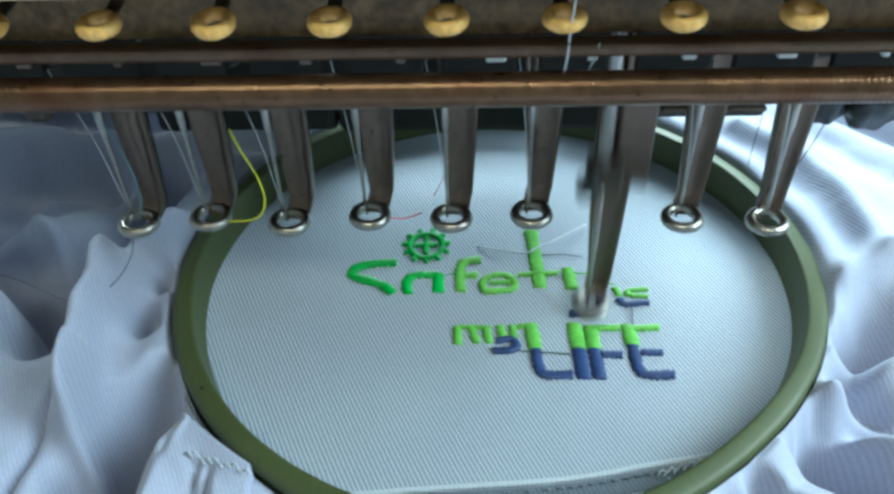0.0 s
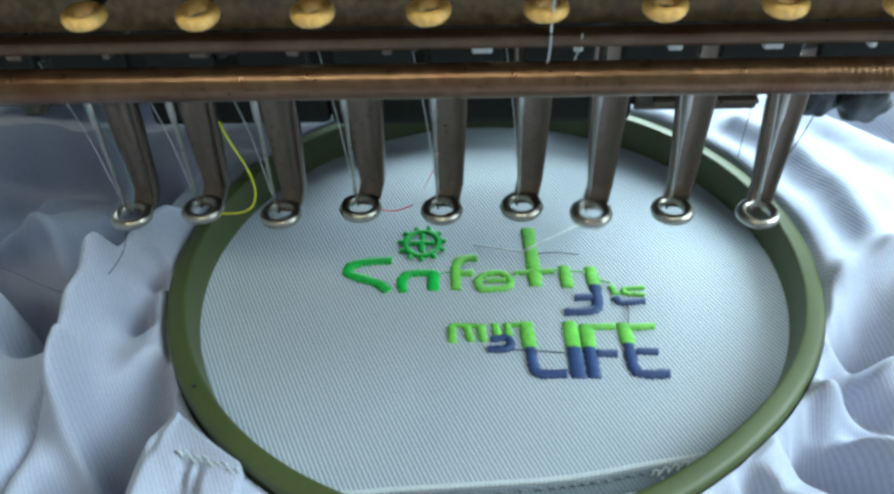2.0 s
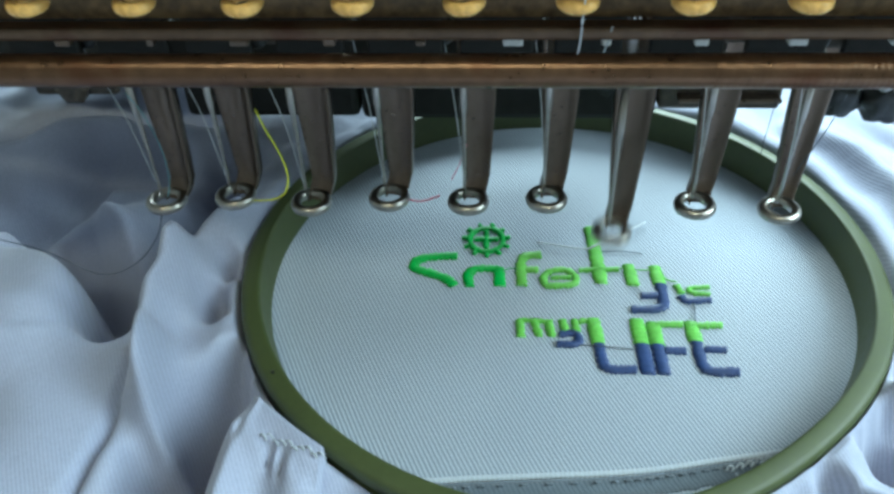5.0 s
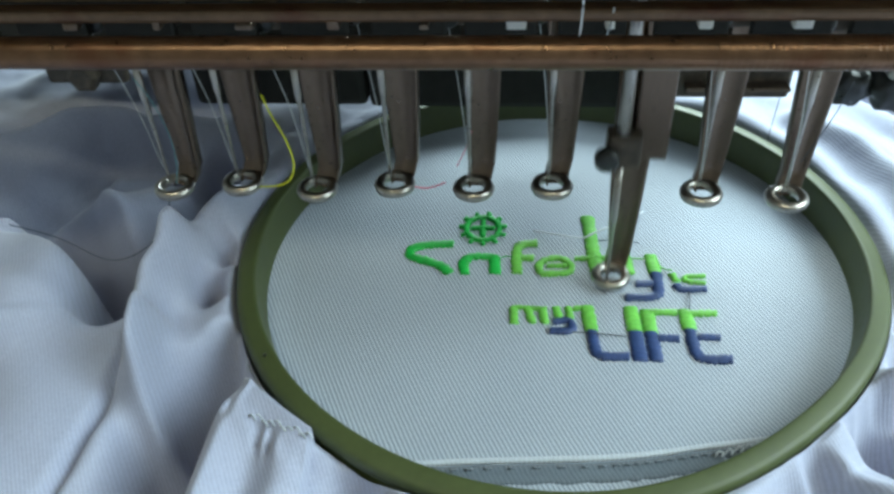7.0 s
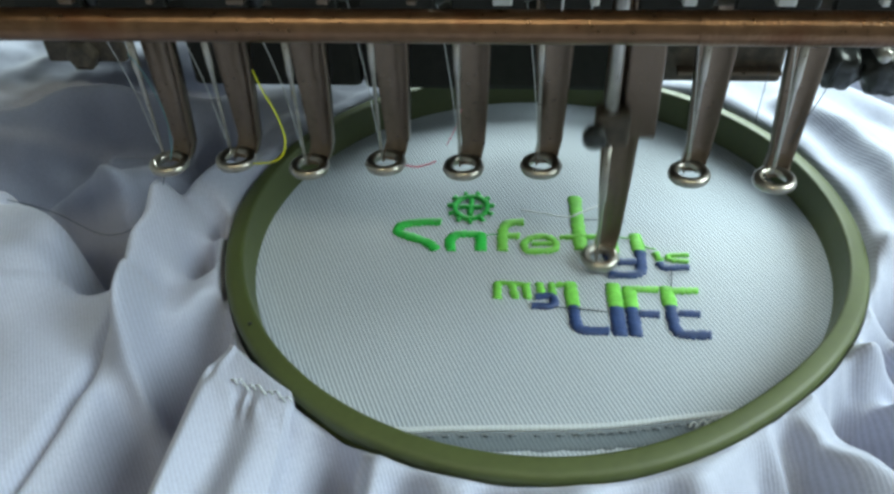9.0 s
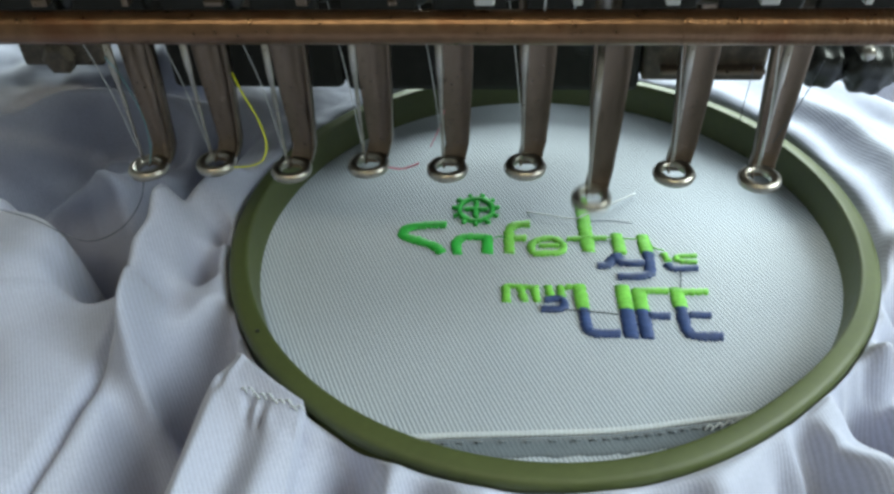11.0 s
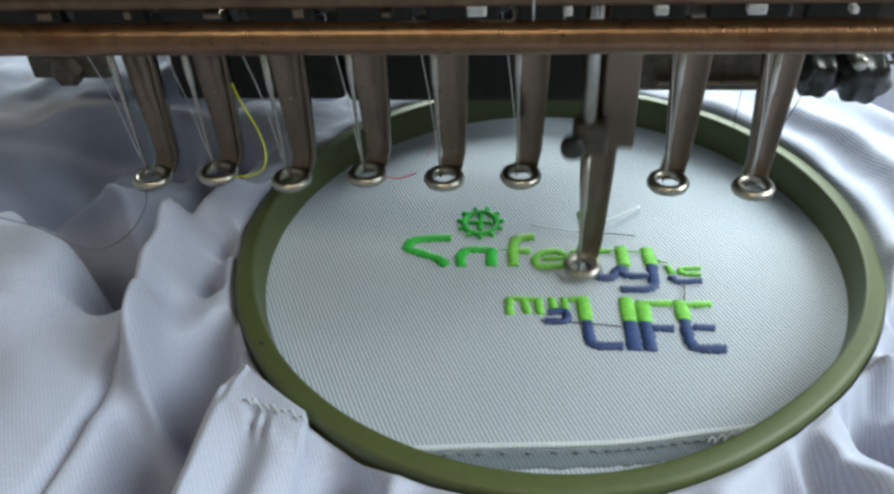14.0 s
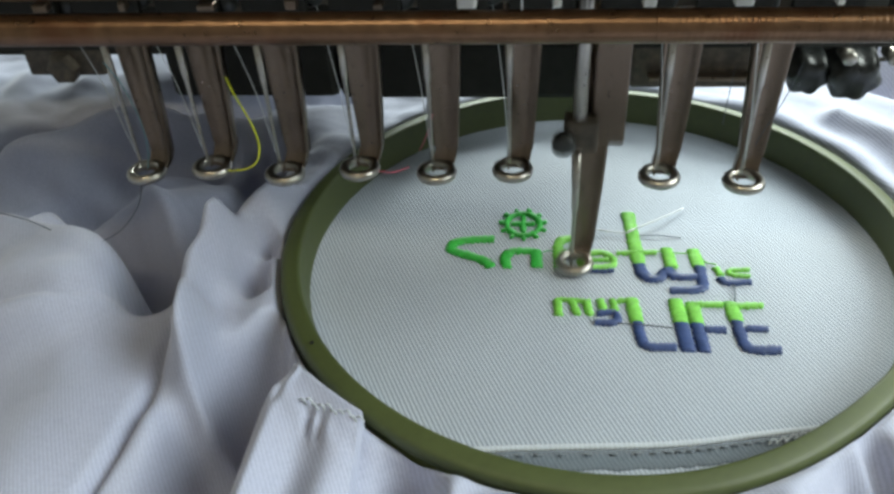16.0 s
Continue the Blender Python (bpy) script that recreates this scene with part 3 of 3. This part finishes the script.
# blue lower halves that are sewn during the clip
y_tail = letter("letter_tail", [([(27.1, -1.6), (27.0, -7.8), (25.6, -10.4), (18.6, -11.0)], 2.5)], BLUE, "blue stem and tail of a letter")
y_bowl_a = letter("letter_bowl", [([(26.0, -5.7), (21.6, -5.9)], 2.2)], BLUE, "blue bowl of a letter")
y_bowl_b = letter("letter_bowl", [([(18.9, -2.6), (19.7, -5.0), (22.0, -6.0)], 2.8)], BLUE, "blue bowl of a letter")
t_hook_a = letter("letter_hook", [([(18.0, -4.0), (16.6, -6.6), (14.0, -6.9)], 2.3)], BLUE, "blue hook of a tall letter")
t_hook_b = letter("letter_hook", [([(12.1, -1.4), (12.6, -5.0), (14.6, -6.9)], 3.0)], BLUE, "blue hook of a tall letter")
e_foot = letter("letter_foot", [([(5.6, -3.8), (2.4, -4.4), (-1.6, -4.2)], 0.8)], BLUE, "first blue stitches below a green letter")


def flat_thread(name, pts, r, mat, label):
    return part(name, cord([(x * MM, y * MM, z * MM) for x, y, z in pts], r * MM, 8, 5), mat, shirt, label)


flat_thread("jump_thread", [(4.9, -23.4, 0.3), (11, -24.2, 0.7), (17.8, -24.5, 0.3)], 0.16, DARK_THREAD, "dark jump thread between letters")
flat_thread("jump_thread", [(34.4, -8.3, 0.3), (34.0, -12, 0.6), (33.4, -15.2, 0.8)], 0.16, DARK_THREAD, "dark jump thread between letters")
flat_thread("jump_thread", [(27.6, 4.6, 0.7), (28.6, 0.4, 0.4), (31.2, -1.2, 0.7)], 0.2, LIME, "green jump thread between letters")
flat_thread("jump_thread", [(-13.5, 1.8, 0.6), (-11, 3.4, 0.5), (-8.5, 2.4, 0.7)], 0.14, GREEN, "green jump thread between letters")
flat_thread("jump_thread", [(12.0, 3.6, 0.9), (17, 4.0, 0.5), (24, 3.4, 0.5), (27, 3.8, 0.8)], 0.18, LIME, "green jump thread between letters")
flat_thread("thread_tail", [(-3.7, 14.4, 0.4), (2, 12.4, 1.0), (8.7, 11.3, 0.8), (12, 12.4, 1.2)], 0.22, WHITE_THREAD, "loose white thread tail")
flat_thread("thread_tail", [(10.4, 12.0, 0.9), (18, 16.4, 1.4), (26.3, 23.1, 0.8)], 0.26, WHITE_THREAD, "loose white thread tail")
flat_thread("thread_tail", [(12.7, 10.7, 0.4), (18, 10.9, 0.5), (24.1, 10.3, 0.3)], 0.12, DARK_THREAD, "loose grey thread tail")

# ---------------------------------------------------------------- the machine head
machine = tagged(empty("embroidery_machine", pose(0, 0, 0)), "multi-needle embroidery machine head with steel presser feet", "machine")
FOOT_X = [-0.1075, -0.0904, -0.0725, -0.0538, -0.0353, -0.0172, -0.0014, 0.0168, 0.0361]
FOOT_Z = [0.0282, 0.0298, 0.0282, 0.0299, 0.0290, 0.0299, 0.0285, 0.0285, 0.0273]
PITCH = 0.018

part("head_body", box(-0.0648, 0.012, 0.034, 0.090, 0.0300, 0.082, 0.002), BLACK, machine, "black enamelled head body", False)
part("head_side", box(-0.112, -0.065, 0.034, 0.15, 0.0305, 0.085, 0.002), BLACK, machine, "black enamelled head side", False)
# unseen beam, added only to keep light off the cloth at the left back
part("unseen_shade_beam", box(-0.34, -0.1122, 0.080, 0.16, 0.0215, 0.058, 0.002), BLACK, machine, "unseen black beam added to shade the cloth", False)
part("head_bracket", box(0.0122, 0.043, 0.034, 0.060, 0.0335, 0.062, 0.001), DARK, machine, "dark metal bracket", False)
part("bracket_lip", box(0.0165, 0.042, 0.0305, 0.0338, 0.0372, 0.0384, 0.0003), STEEL, machine, "bright steel edge", False)
part("guide_bar", lathe([(0.0029, -0.34), (0.003, -0.339), (0.003, 0.0785), (0.0029, 0.079)], "x", (0, -0.0243, 0.0757), 32), BAR, machine, "long brown tarnished round bar")


def bar_ribs():
    """Fine turned grooves on one length of the bar."""
    prof = [(0.00298, 0.008)]
    x = 0.008
    while x < 0.074:
        prof += [(0.00307, x + 0.0003), (0.00307, x + 0.0006), (0.00302, x + 0.0008), (0.00302, x + 0.0010)]
        x += 0.0011
    return lathe(prof + [(0.00298, x + 0.0014)], "x", (0, -0.0243, 0.0757), 24)


part("bar_sleeve", bar_ribs(), BAR, machine, "finely grooved length of the bar")
part("rail", box(-0.34, 0.078, -0.0235, -0.0195, 0.0808, 0.0832, 0.0007), RAIL, machine, "brown enamelled rail", False)
part("rail_lower", box(-0.34, 0.078, -0.0195, -0.0160, 0.0795, 0.0812, 0.0004), RAIL, machine, "brown enamelled rail", False)
part("eyelet_plate", box(-0.34, 0.078, -0.0195, -0.0178, 0.0832, 0.105, 0.0004), PLATE, machine, "grimy dark brown guide plate", False)
part("panel_shelf", box(-0.34, 0.078, -0.0316, -0.0196, 0.1035, 0.1050, 0.0004), DARK, machine, "dark shelf behind the panel", False)
part("front_panel", box(-0.34, 0.078, -0.0350, -0.0316, 0.0968, 0.112, 0.0012), BEIGE, machine, "cream painted front panel", False)


def eyelet():
    prof = [(0.0025 + 0.00105 * math.cos(a), 0.0012 * math.sin(a)) for a in (2 * math.pi * k / 12 for k in range(12))]
    return lathe(prof, seg=28, close=True)


first = part("eyelet", eyelet(), GOLD, machine, "yellowed ceramic thread eyelet")
stub_mesh = mesh_object("eyelet_stub", box(-0.0012, 0.0012, 0.0025, 0.0095, -0.0012, -0.0004, 0.0003), DARK, False)
for k in range(-10, 5):
    ob = first if k == -10 else new("eyelet", first.data)
    ob.parent = machine
    tagged(ob, "yellowed ceramic thread eyelet")
    rr = random.Random(k + 50)
    ob.matrix_basis = pose(0.0018 + k * PITCH, -0.0286, 0.0903, 7 + rr.uniform(-5, 5), rr.uniform(-6, 6))
    st = stub_mesh if k == -10 else new("eyelet_stub", stub_mesh.data)
    st.parent = ob


def foot_arm():
    """The rising strip of a presser foot: a shallow channel, wider at the top, bent forward to the ring at its foot."""
    bm = bmesh.new()
    rows = []
    # height above the ring, y, half width
    for z, y, w in ((-0.0006, 0.0020, 0.0024), (0.0004, 0.0034, 0.0027), (0.0016, 0.0044, 0.0027), (0.0042, 0.0050, 0.0027), (0.012, 0.0051, 0.0032),
                    (0.022, 0.0051, 0.0038), (0.032, 0.0051, 0.0042), (0.046, 0.0051, 0.0044), (0.066, 0.0051, 0.0044)):
        x = 0.0012 + 0.0010 * min(1, max(0, z) / 0.004)
        rows.append([bm.verts.new((x + o * w, y + dy, z)) for o, dy in
                     ((-1, -0.0010), (-0.88, -0.0012), (-0.74, -0.0001), (0.74, -0.0001), (0.88, -0.0012), (1, -0.0010), (1, 0.0012), (-1, 0.0012))])
    for a, b in zip(rows, rows[1:]):
        for k in range(8):
            bm.faces.new((a[k], a[(k + 1) % 8], b[(k + 1) % 8], b[k]))
    bm.faces.new(rows[0])
    bm.faces.new(rows[-1])
    return bm


def foot_ring():
    prof = [(0.0027, -0.0009), (0.0026, 0.0003), (0.0030, 0.0010), (0.0039, 0.0012), (0.0046, 0.0008), (0.0049, 0.0), (0.0047, -0.0008), (0.0040, -0.0012), (0.0032, -0.0012)]
    return lathe(prof, seg=40, close=True)


def needle():
    return lathe([(0.00012, 0.0), (0.0004, 0.0016), (0.00042, 0.012), (0.00055, 0.021), (0.00085, 0.0235), (0.00085, 0.040)], seg=12)


arm0 = part("presser_foot", foot_arm(), STEEL, machine, "worn steel presser foot")
ring0 = part("foot_ring", foot_ring(), BRIGHT, arm0, "polished steel ring")
rod0 = part("needle_bar", lathe([(0.0015, 0.045), (0.0016, 0.0455), (0.0016, 0.098), (0.0015, 0.0985)], seg=20), BRIGHT, machine, "steel needle bar")
needle0 = part("needle", needle(), BRIGHT, rod0, "thin steel needle")
clamp0 = part("needle_clamp", box(-0.0034, 0.0042, -0.0024, 0.0034, 0.0395, 0.0475, 0.0008), DARK, rod0, "dark needle clamp", False)
slide0 = part("needle_slide", box(0.0026, 0.0104, 0.0012, 0.0044, 0.0395, 0.0970, 0.0006), STEEL, rod0, "grey steel slide", False)
screw0 = part("clamp_screw", lathe([(0.0020, 0.0), (0.0027, 0.0005), (0.0027, 0.0030), (0.0021, 0.0036)], "y", (-0.0036, -0.0022, 0.043), 18), RUBBER, rod0, "black clamp screw")
feet, needles = [], []
for i in range(9):
    if i == 0:
        arm, rod = arm0, rod0
    else:
        arm, rod = new("presser_foot", arm0.data), new("needle_bar", rod0.data)
        arm.parent = rod.parent = machine
        tagged(arm, "worn steel presser foot")
        tagged(rod, "steel needle bar")
        for src, par in ((ring0, arm), (needle0, rod), (clamp0, rod), (slide0, rod), (screw0, rod)):
            o = new(src.name.split(".")[0], src.data)
            o.parent = par
            tagged(o, src["label"])
    turn = (-16, -10, -8, -6, 0, 2, 0, 0, 4)[i]
    arm.matrix_basis = pose(FOOT_X[i], 0, FOOT_Z[i], 0, 0, turn)
    rod.matrix_basis = pose(FOOT_X[i] - 0.0008, 0, FOOT_Z[i] + 0.0018)
    feet.append(arm)
    needles.append(rod)

# bits of the mechanism seen between rail and bar
for i in range(-7, 4):
    x = FOOT_X[6] + i * PITCH
    part("needle_guide", box(x - 0.0035, x + 0.0035, 0.009, 0.016, 0.0745, 0.0812, 0.0006), STEEL, machine, "", False)
    part("spring_wire", cord([(x - 0.006, -0.004, 0.0735), (x - 0.004, -0.007, 0.0795), (x - 0.0015, -0.005, 0.0800), (x - 0.001, -0.002, 0.0765)], 0.00035, 6, 6), BRIGHT, machine)
# small bright bits stand for light coming through the gaps, dimmer to the left
for i in range(-7, 4):
    x = 0.0088 + i * 0.0174
    wide = 0.0013 + 0.0006 * math.sin(i * 2.3)
    part("gap_light_bit", box(x - wide, x + wide, -0.0115, -0.0088, 0.0738, 0.0756 + 0.0005 * math.sin(i * 2.7), 0.0004), GAP_WHITE if x > -0.03 else STEEL, machine, "small bright bit standing for light through a gap", False)
# black blocks added to hide the arms and stand for the gap's shade
for i in range(-9, 5):
    x = FOOT_X[6] + 0.0086 + i * PITCH
    part("gap_shade_block", box(x - 0.0072, x + 0.0066 + 0.0009 * math.sin(i * 1.7), -0.0085, -0.0062, 0.0665, 0.0905, 0.0005), BLACK, machine, "", False)
part("needle_case_back", box(-0.34, 0.078, 0.017, 0.019, 0.0525, 0.092, 0.0004), BLACK, machine, "black back plate of the needle case", False)


def lobed_knob(r, hgt, lobes):
    bm = bmesh.new()
    rows = []
    for z, s in ((0, 0.72), (0.12, 0.95), (0.5, 1.0), (0.88, 0.95), (1.0, 0.75)):
        rows.append([bm.verts.new((r * s * (1 + 0.10 * math.cos(lobes * a)) * math.cos(a), -z * hgt, r * s * (1 + 0.10 * math.cos(lobes * a)) * math.sin(a)))
                     for a in (2 * math.pi * k / 40 for k in range(40))])
    for a, b in zip(rows, rows[1:]):
        for k in range(40):
            bm.faces.new((a[k], a[(k + 1) % 40], b[(k + 1) % 40], b[k]))
    bm.faces.new(rows[0])
    bm.faces.new(rows[-1])
    return bm


for x, y, z, r, h in ((0.0545, 0.034, 0.0420, 0.0052, 0.009), (0.0650, 0.034, 0.0425, 0.0062, 0.011)):
    k = part("clamp_knob", lobed_knob(r, h, 6), RUBBER, machine, "black lobed plastic knob")
    k.matrix_basis = pose(x, y, z, 12, 8, 0)
part("knob_carrier", box(0.0435, 0.0730, 0.0345, 0.07, 0.040, 0.060, 0.002), BLACK, machine, "", False)
part("knob_pin", lathe([(0.0014, 0.0), (0.0017, 0.0004), (0.0017, 0.006), (0.0012, 0.0066)], "y", (0.0605, 0.026, 0.0482), 16), BRIGHT, machine, "small bright steel pin")
part("knob_pin", lathe([(0.0014, 0.0), (0.0017, 0.0004), (0.0017, 0.006), (0.0012, 0.0066)], "y", (0.0715, 0.028, 0.0472), 16), BRIGHT, machine, "small bright steel pin")
part("side_rod", cord([(0.068, 0.040, 0.0385), (0.14, 0.044, 0.0385)], 0.0006, 2, 8), DARK, machine, "thin dark rod")
part("hex_nut", lathe([(0.003, 0), (0.0044, 0.0006), (0.0044, 0.0042), (0.003, 0.005)], "y", (-0.139, 0.0335, 0.0415), 6), DARK, machine, "tarnished metal nut", False)
part("nut_carrier", box(-0.150, -0.128, 0.0315, 0.0345, 0.0385, 0.060, 0.001), DARK, machine, "", False)
part("machine_arm", box(-0.045, 0.035, -0.02, 0.26, -0.034, -0.0035, 0.003), TABLE, machine, "grey lower arm under the hoop", False)
part("machine_column", box(-0.42, -0.335, -0.03, 0.34, -0.034, 0.114, 0.004), TABLE, machine, "grey column of the machine", False)

# ---------------------------------------------------------------- loose threads


def thread(name, pts, r, mat, label, group=""):
    ob = mesh_object(name, cord([(x * MM, y * MM, z * MM) for x, y, z in pts], r * MM, 8, 5), mat)
    return tagged(ob, label, "thread", group)


thread("yellow_thread", [(-79.5, -6, 57), (-78.1, -6.5, 52.6), (-75.8, -6.3, 45.6), (-75.1, -6.3, 39.8), (-76.5, -6.3, 35.4), (-80, -5, 32.6), (-85.6, -2, 30.0)], 0.2, YELLOW_THREAD, "bright yellow thread curling from a presser foot")
thread("cyan_thread", [(-109, -1, 58), (-106.4, -1, 52.4), (-104.6, -1, 43), (-105.0, -1, 35), (-106.4, -1, 30.0)], 0.14, CYAN_THREAD, "grey blue thread hanging from a presser foot")
thread("dark_thread", [(-108.5, -1, 27.5), (-110.5, -4, 20.5), (-116, -8, 15), (-124, -11, 14), (-138, -7, 17.5), (-152, -3, 18)], 0.13, DARK_THREAD, "dark thread lying across the folds")
thread("pink_thread", [(-42.0, 1.2, 29.6), (-44, 0.9, 28.9), (-46.5, 0.4, 28.5), (-49.5, 0, 29.2)], 0.17, PINK_THREAD, "short pink thread end at a presser foot")
thread("pink_thread", [(-35.5, 1, 44), (-37.0, 1.4, 39), (-39.2, 1.5, 34)], 0.10, PINK_THREAD, "fine pink thread beside a presser foot")
for i in range(9):
    if i == 6:
        continue
    x, z = FOOT_X[i] * 1000, FOOT_Z[i] * 1000
    thread("needle_thread", [(x - 0.9, -0.9, z + 6.5), (x - 2.2 - 0.6 * (i < 3), -1.6, z + 24), (x - 4.5 - 3 * (i < 3), -2.4, z + 44)], 0.11, WHITE_THREAD, "pale thread running down to a needle", "needle threads")
thread("upper_thread", [(-15.9, -36.5, 116), (-15.6, -36.2, 100), (-15.4, -31.0, 90), (-15.2, -26.8, 82), (-15.2, -20, 74)], 0.2, WHITE_THREAD, "pale thread through a ceramic eyelet")
thread("upper_thread", [(-9.8, -24.6, 84), (-9.6, -20.5, 79.5), (-9.4, -12, 72)], 0.16, WHITE_THREAD, "pale thread behind the bar")
thread("side_thread", [(44, 2, 56), (41.5, 1, 48), (38.8, 0, 42.2), (37.0, 0, 37)], 0.11, DARK_THREAD, "dark thread slanting down from a knob")
thread("side_thread", [(30.6, 4, 54), (30.2, 4, 44), (30.2, 4, 40)], 0.09, DARK_THREAD, "dark thread hanging beside a presser foot")


# ---------------------------------------------------------------- movement
HOOP = [
    (0.0, -0.02546, 0.0089), (0.5, -0.02129, 0.00636), (1.0, -0.02026, 0.00463), (1.5, -0.0248, 0.00817), (2.0, -0.02467, 0.00682),
    (2.5, -0.02364, 0.00938), (3.0, -0.02191, 0.00857), (3.5, -0.02187, 0.00713), (4.0, -0.0192, 0.00715), (6.5, -0.01118, 0.00197),
    (7.0, -0.01653, 0.00559), (7.5, -0.01644, 0.00863), (8.0, -0.01103, 0.00361), (8.5, -0.01261, 0.00533), (9.0, -0.0179, 0.00695),
    (11.5, -0.0116, 0.00673), (12.0, -0.01241, 0.00451), (12.5, -0.01263, 0.00279), (13.0, -0.01366, 0.0046), (13.5, -0.01161, 0.00554),
    (14.0, -0.01055, 0.00522), (14.5, -0.00757, 0.00866), (15.0, -0.0068, 0.00938), (15.5, -0.00001, 0.00705), (16.0, 0.00307, 0.00318)]
# seconds and turns of the main shaft beyond ten a second; whole turns have the foot down
SHAFT = [(0.0, -0.06), (0.3, 0.0), (0.7, 0.10), (1.0, 0.19), (1.5, 0.44), (2.0, 0.52), (2.5, 0.98), (3.0, 1.44), (3.5, 1.52), (4.0, 1.97), (4.2, 2.04),
         (6.3, 2.74), (6.5, 2.92), (7.0, 3.02), (7.5, 3.16), (8.0, 3.44), (8.5, 3.60), (9.0, 3.96), (9.2, 4.0), (11.3, 4.80), (11.5, 4.95), (12.0, 5.04),
         (12.5, 5.23), (13.0, 5.44), (13.5, 5.59), (14.0, 5.98), (14.5, 6.50), (15.0, 6.57), (15.5, 6.86), (16.0, 7.0)]


def motions():
    rows = [(t, pose(x, y, 0)) for t, x, y in HOOP]
    walk(hoop, rows)
    walk(shirt, rows)
    foot_rows, needle_rows = [], []
    for k in range(0, 482):
        t = k / 30
        held = min(t, 16.0)
        turn = 10 * held + float(np.interp(held, [s[0] for s in SHAFT], [s[1] for s in SHAFT]))
        up = 0.5 - 0.5 * math.cos(2 * math.pi * turn)
        foot_up = min(1.0, max(0.0, (up - 0.10) / 0.82))
        foot_rows.append((t, pose(FOOT_X[6], 0, 0.0018 + (FOOT_Z[6] - 0.0018) * foot_up)))
        needle_rows.append((t, pose(FOOT_X[6] - 0.0008, 0, -0.004 + (FOOT_Z[6] + 0.0095) * up)))
    walk(feet[6], foot_rows)
    walk(needles[6], needle_rows)
    # finished stitches come up through the cloth as they are sewn
    for ob, t0, t1 in ((y_bowl_a, 0.8, 1.3), (y_bowl_b, 6.3, 7.6), (t_hook_a, 9.0, 11.4), (t_hook_b, 12.2, 13.2), (e_foot, 15.2, 15.7)):
        low, top = pose(0, 0, -0.0022), pose(0, 0, 0)
        walk(ob, [(0.0, low), (t0, low), (t1, top), (16.0, top)])


motions()
